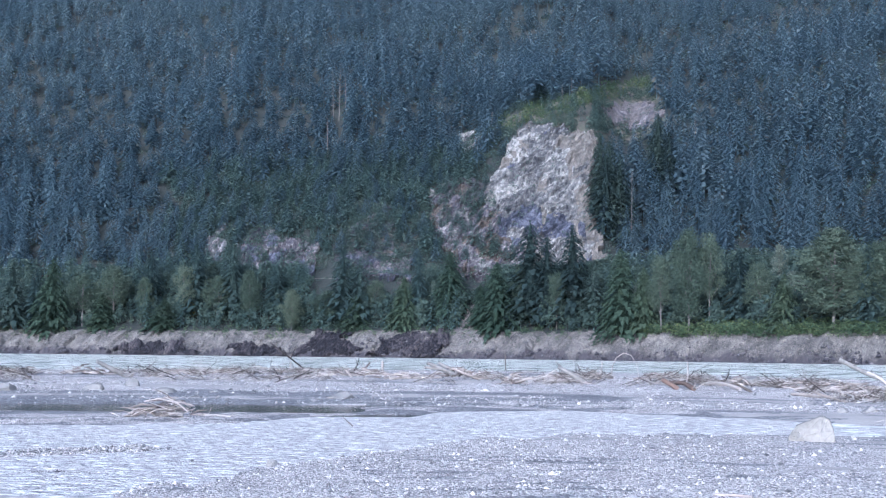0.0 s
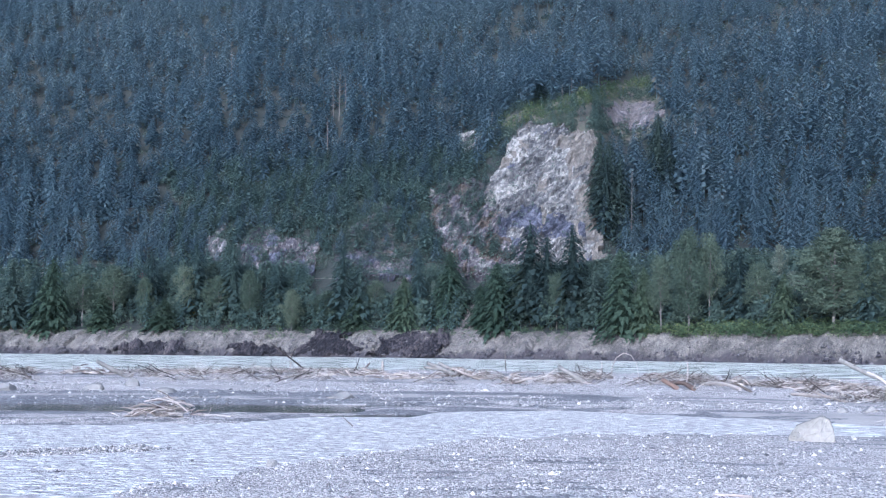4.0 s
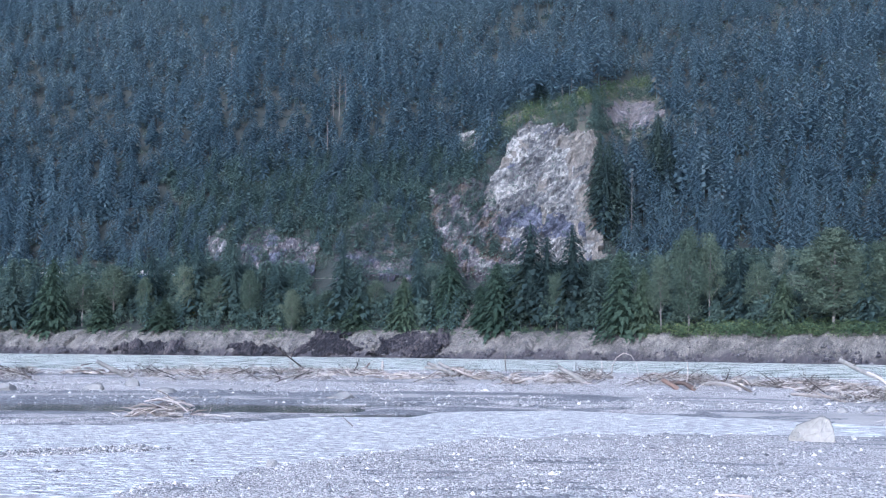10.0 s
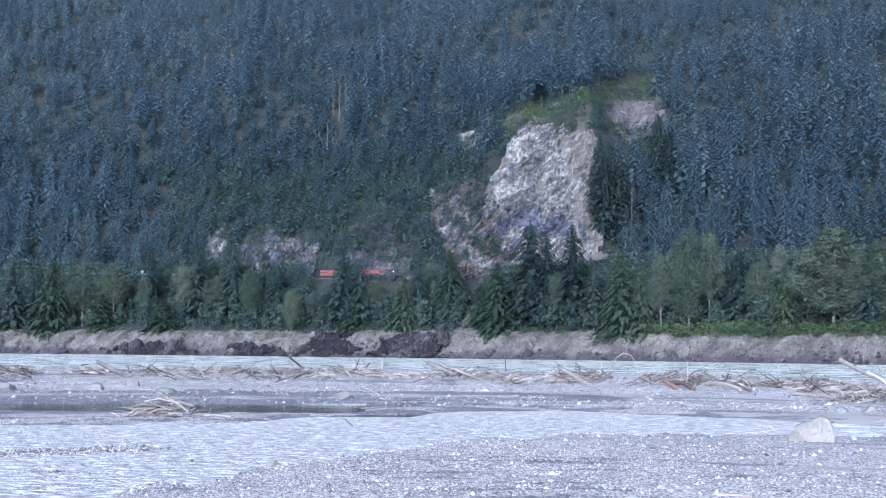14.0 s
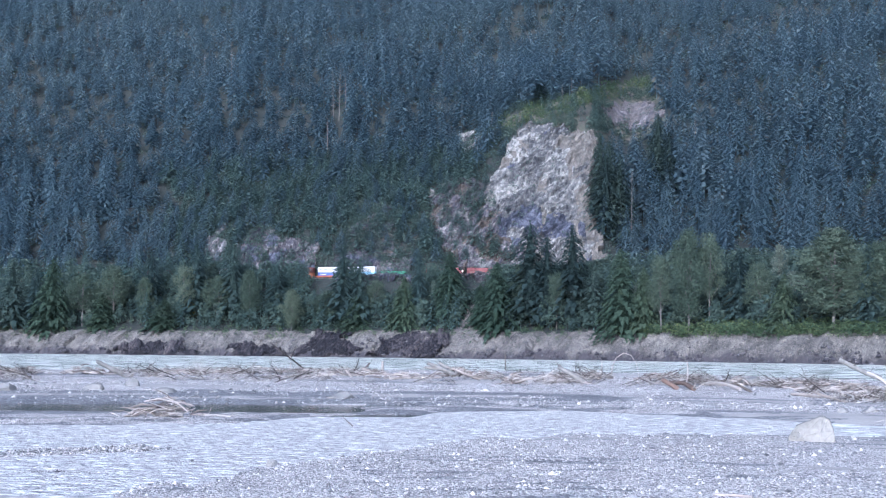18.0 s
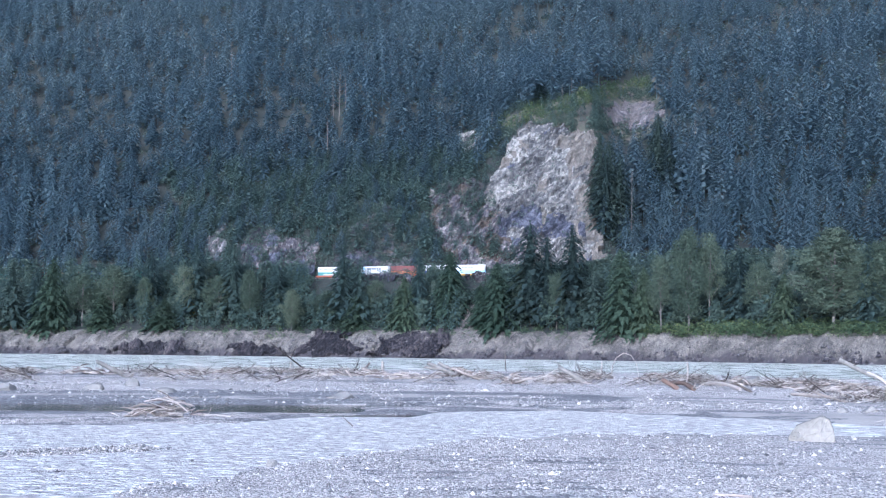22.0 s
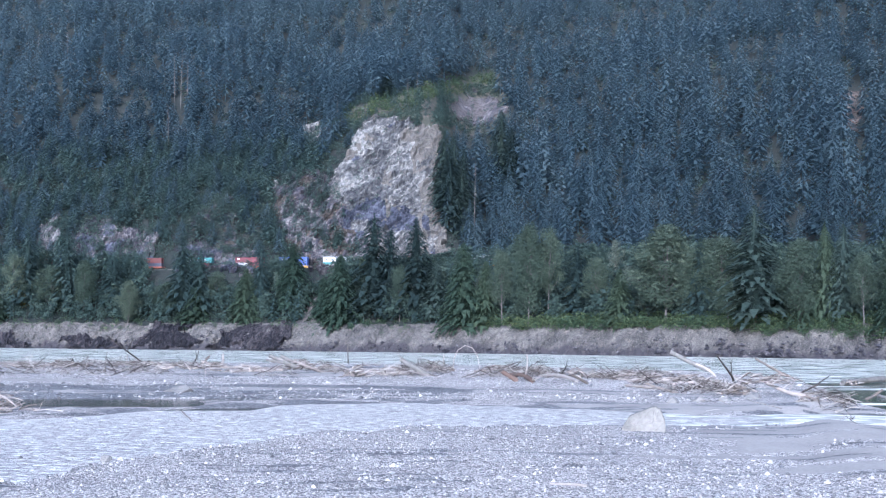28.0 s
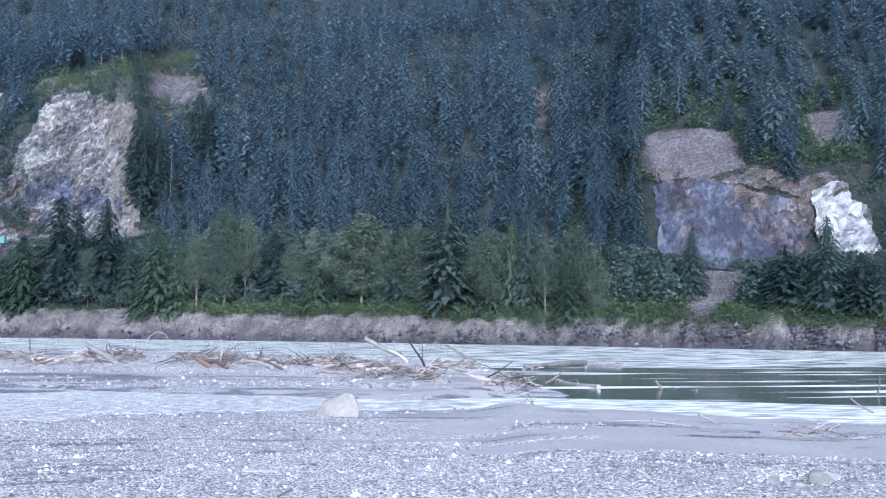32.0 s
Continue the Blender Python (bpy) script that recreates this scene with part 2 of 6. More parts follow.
RAPIDS = water("rapids_water", (0.27, 0.285, 0.26), 0.35, [(1.8, 1.0), (6.0, 0.4)], 0.3, (1.1, 0.44, 0.56, (0.35, 1.1, 1.0)), (0.5, 1.2, 1))
POOL = water("still_water", (0.075, 0.07, 0.062), 0.08, [(1.2, 1.0), (4.0, 0.4)], 0.02)
MEADOW = material("dry_meadow", [(0.38, (0.035, 0.043, 0.034)), (0.5, (0.055, 0.056, 0.045)), (0.65, (0.10, 0.086, 0.075))], 0.12, 9, 0.95, 0.5, depth=0.3)


# ---- the lie of the land, by bearing (degrees right of the y axis) and range (metres) from the tripod ----
def lattice(x, y, seed):
    """Smooth noise from 0 to 1 on arrays."""
    ix, iy = np.floor(x).astype(np.int64), np.floor(y).astype(np.int64)
    fx, fy = x - ix, y - iy
    fx, fy = fx * fx * (3 - 2 * fx), fy * fy * (3 - 2 * fy)

    def roll(a, b):
        h = (a * 374761393 + b * 668265263 + seed * 974634547) & 0x7FFFFFFF
        h = ((h ^ (h >> 13)) * 1274126177) & 0x7FFFFFFF
        return ((h ^ (h >> 16)) & 0xFFFF) / 65535.0

    low = roll(ix, iy) * (1 - fx) + roll(ix + 1, iy) * fx
    high = roll(ix, iy + 1) * (1 - fx) + roll(ix + 1, iy + 1) * fx
    return low * (1 - fy) + high * fy


def rough(x, y, seed, octaves=4):
    """Noise of several sizes, from -1 to 1."""
    total, size, most = 0.0, 1.0, 0.0
    for k in range(octaves):
        total = total + (lattice(x / size, y / size, seed + 17 * k) * 2 - 1) * size
        most += size
        size *= 0.5
    return total / most * 1.6


def step(a, b, x):
    t = np.clip((x - a) / (b - a), 0, 1)
    return t * t * (3 - 2 * t)


def along(knots):
    """A smooth curve over the bearing through (bearing, value) knots."""
    at = np.arange(-180.0, 180.01, 0.25)
    v = np.interp(at, [k[0] for k in knots], [k[1] for k in knots])
    v = np.convolve(np.pad(v, 3, mode="edge"), np.ones(7) / 7, mode="valid")
    return lambda az: np.interp(az, at, v)


SHORE = along([(-60, 900), (-34, 790), (-20.7, 690), (-10, 622), (0, 566), (10, 522), (15, 497), (22, 467), (29.5, 440), (36, 415), (43, 400), (60, 385), (90, 380)])
TRACK = along([(-60, 1500), (-45, 1400), (-40, 1170), (-34, 1010), (-30, 923), (-25, 840), (-20.7, 783), (-15, 727), (-10, 686), (-5, 656), (0, 633), (5, 615.5), (10, 603), (13, 592), (16, 578), (20, 560), (24, 545), (28, 520), (31, 478), (36, 465), (43, 455), (60, 440)])
BENCH = along([(-60, 43.3), (25, 43.3), (31, 30), (90, 30)])
STEEP = along([(-40, 0.6), (-13, 0.62), (-11, 1.1), (-1.5, 1.1), (-0.5, 1.22), (7.6, 1.22), (9.0, 0.62), (31.6, 0.62), (32.5, 3.0), (43, 3.0), (47, 1.0), (60, 0.7)])
REACH = along([(-13, 30), (-11, 26), (-1.5, 32), (-0.5, 42), (2, 56), (4, 80), (7.6, 80), (9.0, 60), (31.6, 40), (32.5, 14), (60, 14)])
EASY = along([(-2, 0.62), (1, 0.5), (8, 0.46), (10, 0.62), (29, 0.62), (32, 0.75), (60, 0.7)])
FAR_SIDE = along([(-110, 0.3), (-55, 1), (75, 1), (120, 0.3)])
BAR_EDGE = along([(-120, 700), (-80, 320), (-40, 216), (10, 214), (15, 200), (20, 178), (24, 152), (26, 112), (28, 93), (32, 86), (45, 82), (70, 90), (120, 330)])
STREAM_FAR = along([(-40, 72), (-10, 73), (4.6, 91), (12, 86), (21, 80), (27, 86), (32, 90), (60, 90)])
STREAM_NEAR = along([(-40, 22), (-21, 31), (-14.5, 38), (-6.2, 45), (2, 59), (11.4, 65), (20.8, 69), (28, 69), (33, 66), (43, 63), (60, 60)])


def land(az, r):
    """The height of the ground, for arrays of bearings and ranges."""
    x, y = r * np.sin(np.radians(az)), r * np.cos(np.radians(az))
    shore, track, bench = SHORE(az), TRACK(az), BENCH(az)
    # the gravel bar, its stream and its pools
    bar = 0.27 + 0.42 * step(99, 128, r) + (0.10 + 0.1 * step(95, 120, r)) * rough(x / 26, y / 26, 3, 3) + 0.06 * rough(x / 3.5, y / 3.5, 5, 3)
    bar = bar + 0.35 * np.exp(-((r - BAR_EDGE(az) + 45) / 26) ** 2)
    edge = BAR_EDGE(az) + 7 * rough(az / 3.0, r * 0 + 1.5, 8, 3)
    bar = bar - 1.9 * step(-10, 14, r - edge)
    wob = 2.2 * rough(az / 2.2, r * 0 + 4.5, 9, 3)
    near, far = STREAM_NEAR(az) + wob, STREAM_FAR(az) + 0.6 * wob
    wet = step(-3.5, 3.5, r - near) * (1 - step(-3.0, 3.0, r - far))
    bar = bar * (1 - wet) + wet * (-0.12 + 0.10 * rough(x / 2.5, y / 1.2, 21, 2))
    islet = np.exp(-((r - 52.5 - 0.25 * (az + 20)) / 0.6) ** 2) * step(-24, -20, az) * (1 - step(-14.5, -13.2, az))
    bar = bar + 0.30 * islet
    pool = np.exp(-((r - 90 + 0.3 * (az + 10)) / 5.5) ** 2) * (1 - step(-7, -2, az)) + 0.9 * np.exp(-((r - 94) / 1.6) ** 2) * step(-7, -4, az) * (1 - step(3, 5, az))
    bar = bar - 0.75 * pool * step(-32, -22, az)
    puddle = np.exp(-((r - 35.5) / 1.3) ** 2) * np.exp(-((az - 39.5) / 1.6) ** 2)
    bar = bar - 0.8 * puddle
    bar = bar + 2.4 * (1 - step(4, 25, r))
    bed = np.maximum(bar, -1.4)
    # the far bank, the terrace, the railway bench and the mountain
    d, gap = r - shore, track - shore
    bite = 3.0 * rough(az * 1.1, r * 0 + 7.5, 31, 3) + 1.2 * rough(az * 4, d / 5, 33, 3)
    z = -1.4 + 13.6 * step(-4, 17, d + bite * np.clip(1 - d / 40, 0, 1))
    z = z + 0.28 * np.clip(d - 16, 0, 0.34 * gap - 16)
    low = 12.2 + 0.28 * np.clip(0.34 * gap - 16, 0, None)
    z = z + (bench - low) * step(0.30 * gap, gap - 5, d)
    h = np.clip(d - gap - 6, 0, None)
    rise = STEEP(az) * np.minimum(h, REACH(az)) + EASY(az) * np.clip(h - REACH(az), 0, 130) + 0.62 * np.clip(h - REACH(az) - 130, 0, None)
    folds = 8.0 * rough(x / 75, y / 75, 41, 3) * np.clip(h / 70, 0, 1) + 2.0 * rough(x / 14, y / 14, 43, 3) * np.clip(h / 10, 0, 1)
    z = z + (rise + folds) * FAR_SIDE(az)
    return np.where(d > -4, np.maximum(z, bed), bed)


def at(az, r, lift=0.0):
    """The point of the ground at a bearing and range."""
    a = radians(az)
    return Vector((r * math.sin(a), r * math.cos(a), float(land(np.array([az]), np.array([r]))[0]) + lift))


def inside(outline, az, up):
    """Which bearings and rises (degrees, seen from the tripod) lie within an outline of (bearing, rise) corners."""
    hit = np.zeros(np.shape(az), bool)
    for (a0, u0), (a1, u1) in zip(outline, outline[1:] + outline[:1]):
        if u0 != u1:
            hit ^= ((u0 > up) != (u1 > up)) & (az < (a1 - a0) * (up - u0) / (u1 - u0) + a0)
    return hit


def rise_of(z, r):
    return np.degrees(np.arctan2(z - 4.6, r))


FACE = [(-0.56, 7.56), (0.14, 7.98), (1.68, 8.13), (2.8, 8.83), (3.35, 10.07), (4.47, 10.8), (5.58, 10.85), (7.39, 10.31), (7.66, 9.48), (7.33, 8.25), (7.65, 5.5), (8.06, 3.85), (7.1, 3.44), (1.85, 3.36), (0.45, 4.1), (-0.45, 5.76)]
KNOB = [(0.68, 10.33), (1.19, 10.58), (1.86, 10.31), (1.81, 9.71), (0.83, 9.7)]
RIB = [(-11.52, 4.73), (-10.83, 5.89), (-10.6, 5.3), (-10.89, 3.93), (-11.31, 3.75)]
LOW_CLIFF = [(-9.93, 4.49), (-9.52, 5.46), (-8.71, 5.81), (-7.88, 5.23), (-6.36, 5.06), (-6.25, 3.6), (-8.11, 3.43), (-9.75, 3.62)]
CUT = [(-5.38, 4.03), (-4.56, 4.6), (-2.89, 4.29), (-1.55, 4.14), (-1.54, 3.39), (-5.37, 3.34)]
BROWN_SLOPE = [(-5.39, 4.44), (-4.85, 5.56), (-3.76, 6.55), (-2.65, 7.4), (-2.35, 5.46), (-1.78, 4.3), (-4.55, 4.18)]
GAP_ROCK = [(7.67, 11.67), (9.05, 12.04), (10.15, 12.07), (10.68, 11.06), (9.86, 10.67), (8.08, 11.03)]
CLEARING = [(2.64, 11.16), (4.05, 11.71), (6.0, 12.24), (10.15, 13.22), (10.42, 12.01), (10.82, 10.78), (9.59, 10.13), (7.66, 10.17), (4.89, 10.96), (2.93, 10.48)]
BLUE_WALL = [(32.74, 7.17), (33.42, 7.57), (35.03, 7.36), (37.66, 6.96), (40.23, 6.64), (40.09, 5.19), (39.69, 3.33), (36.59, 3.02), (33.41, 3.3), (32.82, 3.9)]
WHITE_WALL = [(40.03, 6.46), (40.49, 6.84), (41.87, 6.91), (42.72, 5.66), (43.19, 4.09), (42.93, 3.44), (41.45, 3.19), (40.58, 4.12)]
TALUS = [(31.93, 9.5), (33.69, 10.01), (36.63, 9.4), (37.41, 7.9), (35.29, 7.46), (32.61, 7.86)]
HIGH_SCREE = [(39.5, 10.35), (41.79, 10.64), (42.27, 8.93), (40.51, 8.74)]
PINK_SCREE = [(26.8, 11.86), (27.7, 11.91), (27.43, 9.81), (26.76, 10.09)]
WALL_TOP = [(32.61, 7.99), (35.29, 7.46), (37.93, 7.89), (41.75, 7.12), (40.23, 6.51), (37.66, 6.88), (35.03, 7.28), (32.88, 7.31)]
WINDOW_A = [(-6.4, 4.07), (-5.44, 4.08), (-5.42, 3.2), (-6.38, 3.19)]
WINDOW_B = [(-4.05, 4.16), (-1.36, 4.3), (-1.35, 3.3), (-4.04, 3.22)]
WINDOW_C = [(0.67, 4.32), (2.07, 4.39), (2.07, 3.5), (0.68, 3.38)]
SLUMP = [(33.94, 1.85), (34.34, 2.53), (35.01, 3.35), (37.37, 3.08), (37.62, 1.74), (36.32, 1.33), (34.6, 0.77)]


DARK_BANK_A = [(-7.08, -0.45), (-6.82, 0.1), (-6.15, 0.66), (-5.05, 0.72), (-4.36, 0.45), (-3.94, 0.13), (-4.43, -0.43)]
DARK_BANK_B = [(-3.71, -0.48), (-2.84, 0.38), (-1.6, 0.89), (0.15, 0.82), (0.26, 0.44), (-0.34, -0.12), (-0.67, -0.48)]
DARK_BANK_C = [(-15.96, -0.41), (-15.33, 0.02), (-14.17, 0.27), (-13.13, 0.26), (-11.93, -0.0), (-11.79, -0.4)]
DARK_BANK_D = [(-10.59, -0.42), (-9.93, 0.07), (-8.59, 0.22), (-7.44, -0.07), (-7.54, -0.43)]
PATH_SLIDE = [(0.2, 0.49), (1.3, 1.61), (1.85, 2.72), (2.19, 2.72), (2.0, 1.34), (1.73, 0.51)]


def link(name, points, faces, mats, slots=None, smooth=True, attr=None):
    """One mesh object from arrays of points and of three- or four-cornered faces."""
    me = bpy.data.meshes.new(name)
    faces = np.asarray(faces)
    n, k = faces.shape
    me.vertices.add(len(points))
    me.vertices.foreach_set("co", np.asarray(points, np.float32).ravel())
    me.loops.add(n * k)
    me.loops.foreach_set("vertex_index", faces.ravel().astype(np.int32))
    me.polygons.add(n)
    me.polygons.foreach_set("loop_start", np.arange(0, n * k, k, dtype=np.int32))
    if slots is not None:
        me.polygons.foreach_set("material_index", np.asarray(slots, np.int32))
    me.polygons.foreach_set("use_smooth", np.full(n, smooth))
    for m in mats:
        me.materials.append(m)
    if attr is not None:
        me.attributes.new("tint", "FLOAT", "POINT").data.foreach_set("value", np.asarray(attr, np.float32))
    me.update(calc_edges=True)
    return new(name, me)


def sheet(az, r, z):
    """Points and faces of a sheet over a grid of bearings (columns) and ranges (rows)."""
    a = np.radians(az)
    pts = np.stack([r * np.sin(a), r * np.cos(a), z], -1)
    rows, cols = az.shape
    i = np.arange(rows * cols).reshape(rows, cols)
    f = np.stack([i[:-1, :-1], i[:-1, 1:], i[1:, 1:], i[1:, :-1]], -1).reshape(-1, 4)
    return pts.reshape(-1, 3), f


def build_ground():
    az = np.concatenate([np.arange(-180, -34, 4.0), np.arange(-34, 57.9, 0.3), np.arange(58, 180.1, 4.0)])
    az[-1] = 180.0
    near = np.concatenate([[0.01, 2, 6, 10, 14, 18, 21], np.arange(24, 60, 0.45), np.arange(60, 105, 0.8), np.arange(105, 235, 2.0)])
    sheet_az, rows = [], []
    shore, track = SHORE(az), TRACK(az)
    for r in near:
        rows.append(np.full_like(az, r))
    for k in np.linspace(0.1, 0.97, 12):
        rows.append(238 + (shore - 246) * k - 0 * az)
    for d in np.arange(-8, 24, 2.0):
        rows.append(shore + d)
    for k in np.linspace(0.03, 0.93, 22):
        rows.append(shore + 24 + (track - shore - 30) * k)
    for d in np.concatenate([np.arange(-5, 40, 1.5), np.arange(40, 130, 3.0), np.arange(130, 560, 7.0), np.arange(600, 1500, 60.0)]):
        rows.append(track + d)
    r = np.array(rows)
    a = np.broadcast_to(az, r.shape)
    r = np.maximum.accumulate(r, axis=0)
    z = land(a, r)
    deep = r - SHORE(a)
    z = np.where((deep > -3) & (deep < 19) & (a > -33) & (a < 57), z - 1.2, z)
    pts, f = sheet(a, r, z)
    ca, cr, cz = a[:-1, :-1].ravel(), r[:-1, :-1].ravel(), z[:-1, :-1].ravel()
    x, y = cr * np.sin(np.radians(ca)), cr * np.cos(np.radians(ca))
    d = cr - SHORE(ca)
    up = rise_of(cz, cr)
    slot = np.zeros(len(f), int)
    sand = (rough(x / 30, y / 9, 51, 3) > 0.3) & ((cr > 96) | (cr > 42) & (ca > 4)) | (ca + 7 * rough(x / 9, y / 4, 57, 3) > 22) & (cr > 41) & (cr < 68) & (rough(x / 12, y / 5, 52, 3) > -0.4)
    slot[sand] = 1
    wet = (cz < 0.16) & (cr < 104) & (rough(ca / 5, cr / 1.6, 53, 3) > 0.0)
    wet |= (rough(ca / 7, cr / 0.9, 54, 3) > 0.62) & (cr > 33) & (cr < 110)
    wet |= (rough(ca / 9, cr / 2.2, 56, 3) > 0.05) & (cr > 80) & (cr < 112) & (ca < 9)
    wet |= (rough(x / 10, y / 6, 58, 3) > 0.42) & (cr > 128) & (cr < 178)
    slot[wet] = 6
    slot[d > -20] = 3
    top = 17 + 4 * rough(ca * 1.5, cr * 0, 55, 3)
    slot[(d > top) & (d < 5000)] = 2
    slot[inside(CLEARING, ca, up) & (d > 100)] = 5
    return tagged(link("ground", pts, f, [GRAVEL, SAND, SOIL, BANK, BANK_ROCK, MEADOW, WET_GRAVEL], slot), "gravel bar, river bank and forested mountain slope of one valley", "ground", kind="structure")


ground = build_ground()


def build_bank():
    """The eroded far bank: slumps, runnels and stones, on a finer sheet than the ground."""
    az = np.arange(-33, 57, 0.085)
    d = np.arange(-5, 24.5, 0.75)
    a, dd = np.broadcast_to(az, (len(d), len(az))).copy(), np.broadcast_to(d[:, None], (len(d), len(az))).copy()
    r = SHORE(a) + dd
    z = land(a, r)
    x = r * np.sin(np.radians(a))
    slant = x - 0.9 * z
    runs = rough(slant / 5.0, z / 22, 101, 3)
    cut = np.abs(rough(slant / 9.0, z / 30, 103, 3))
    stones = rough(x / 1.3, z / 0.9 + dd / 1.5, 105, 3)
    fade = step(-4, -1, dd) * (1 - step(19, 24, dd))
    push = fade * (1.3 * runs - 1.5 * (1 - np.clip(cut * 3, 0, 1)) + 0.7 * stones + 0.2)
    z = z + np.where(dd > 20, -0.9 * step(20, 24, dd), 0)
    pts, f = sheet(a, r - push * 0.75, z + push * 0.45)
    return tagged(link("river_bank", pts, f, [BANK], smooth=False), "steep eroded earth and stone bank above the river", "bank", kind="structure")


build_bank()


# ---- water ----
def build_water():
    az = np.arange(-40, 62, 0.5)
    rows = np.array([STREAM_FAR(az) * 0 + r for r in np.arange(20, 106, 0.6)])
    lim = np.where(az < 1, 79.0, np.where(az < 23, 99.0, 84.0))
    lim = np.convolve(np.pad(lim, 4, mode="edge"), np.ones(9) / 9, mode="valid")
    r = np.minimum(rows, lim)
    a = np.broadcast_to(az, r.shape)
    pts, f = sheet(a, r, np.zeros_like(r))
    fa, fr = a.ravel()[f[:, 0]], r.ravel()[f[:, 0]]
    white = ((fa + 5 * rough(fa / 1.1, fr / 1.6, 92, 3) > 21) | (rough(fa / 1.6, fr / 3.0, 91, 3) > 0.95)).astype(int)
    tagged(link("stream_water", pts, f, [STREAM, RAPIDS], white), "shallow rippling side stream, pale blue with white riffles", "water", kind="structure")
    pa = np.arange(-40, 7, 0.5)
    r = np.array([np.maximum(lim[:len(pa)], 79) + k for k in np.linspace(0.0, 24, 8)])
    r = np.minimum(r, 108)
    pts, f = sheet(np.broadcast_to(pa, r.shape), r, np.zeros_like(r))
    tagged(link("pool_water", pts, f, [POOL]), "dark still pool on the gravel bar mirroring the forest", "water", kind="structure")
    ca = np.arange(21, 62, 0.5)
    r = np.array([np.full_like(ca, 84.0) + k * (60 + 2.2 * (ca - 21)) for k in np.linspace(0, 1, 12)])
    fringe = 1 - step(21, 26, np.broadcast_to(ca, r.shape))
    pts, f = sheet(np.broadcast_to(ca, r.shape), r, -0.005 - 0.2 * fringe)
    tagged(link("calm_water", pts, f, [CALM]), "smooth grey-green backwater of the river", "water", kind="structure")
    n = 60
    gx, gy = np.meshgrid(np.linspace(-900, 700, n), np.linspace(-20, 1000, n))
    i = np.arange(n * n).reshape(n, n)
    f = np.stack([i[:-1, :-1], i[:-1, 1:], i[1:, 1:], i[1:, :-1]], -1).reshape(-1, 4)
    keep = (gx[:-1, :-1] ** 2 + gy[:-1, :-1] ** 2).ravel() > 0
    pts = np.stack([gx.ravel(), gy.ravel(), np.full(n * n, -0.03)], -1)
    return tagged(link("river_water", pts, f[keep], [RIVER]), "wide grey-green river with white current streaks", "water", kind="structure")


river = build_water()


# ---- the forest on the mountain ----
def conifer_points(rng, boughs, sprays, slim, bare, droop=0.4, point=0.8, fine=1.0):
    """A conifer one metre tall: a spiral of uneven boughs hung with small sprays of needles, and its trunk. Points and triangles."""
    pts, tris = [], []

    def profile(t):
        return slim * ((1 - t) ** point * min(1.0, 0.6 + 2.4 * t) + 0.012)

    for k in range(boughs):
        t = ((k + rng.uniform(0.0, 1.0)) / boughs) ** 0.92
        h = bare + (0.985 - bare) * t
        a = 2.4 * k + rng.uniform(-0.5, 0.5)
        dx, dy = math.cos(a), math.sin(a)
        l = profile(t) * rng.uniform(0.75, 1.12)
        for i in range(sprays):
            s = 0.18 + 0.72 * ((i + rng.random()) / sprays) ** 0.8
            long = (0.50 - 0.20 * s) * profile(t) * rng.uniform(0.7, 1.2) * fine + 0.012
            w = long * rng.uniform(0.25, 0.42)
            yaw = a + rng.uniform(-0.75, 0.75)
            sx, sy = math.cos(yaw), math.sin(yaw)
            dip = rng.uniform(0.1, 0.9) + droop * s
            c = Vector((dx * l * s, dy * l * s, h - droop * l * s * s + rng.gauss(0, 0.006)))
            roll, n = rng.uniform(-0.6, 0.6) * w, len(pts)
            pts += [(c.x - sy * w, c.y + sx * w, c.z + roll), (c.x + sy * w, c.y - sx * w, c.z - roll), (c.x + sx * long * 0.75, c.y + sy * long * 0.75, c.z - dip * long * 0.6)]
            tris += [(n, n + 1, n + 2)]
    n = len(pts)
    pts += [(0, 0, 1.0), (0.010, 0, 0), (-0.005, 0.009, 0), (-0.005, -0.009, 0)]
    tris += [(n, n + 1, n + 2), (n, n + 2, n + 3), (n, n + 3, n + 1)]
    return np.array(pts), np.array(tris)


def many(name, shapes, places, mats, label, category):
    """One object of many like plants. places: rows of x, y, z, height, turn, tint, width."""
    rng = np.random.default_rng(7)
    pick = rng.integers(0, len(shapes), len(places))
    all_p, all_f, all_t, base = [], [], [], 0
    for s, (p, f) in enumerate(shapes):
        rows = places[pick == s]
        if not len(rows):
            continue
        c, sn = np.cos(rows[:, 4])[:, None], np.sin(rows[:, 4])[:, None]
        hgt, wid = rows[:, 3][:, None], (rows[:, 3] * rows[:, 6])[:, None]
        q = np.stack([(p[:, 0] * c - p[:, 1] * sn) * wid + rows[:, 0][:, None],
                      (p[:, 0] * sn + p[:, 1] * c) * wid + rows[:, 1][:, None], p[:, 2] * hgt + rows[:, 2][:, None]], -1)
        all_p.append(q.reshape(-1, 3))
        all_f.append((f[None] + (np.arange(len(rows)) * len(p))[:, None, None] + base).reshape(-1, 3))
        all_t.append(np.repeat(rows[:, 5], len(p)))
        base += len(rows) * len(p)
    return tagged(link(name, np.concatenate(all_p), np.concatenate(all_f), mats, smooth=False, attr=np.concatenate(all_t)), label, category, kind="stuff")


CLEAR = [FACE, KNOB, RIB, LOW_CLIFF, CUT, GAP_ROCK, CLEARING, BLUE_WALL, WHITE_WALL, TALUS, HIGH_SCREE, PINK_SCREE, WINDOW_A, WINDOW_B, WINDOW_C, SLUMP]


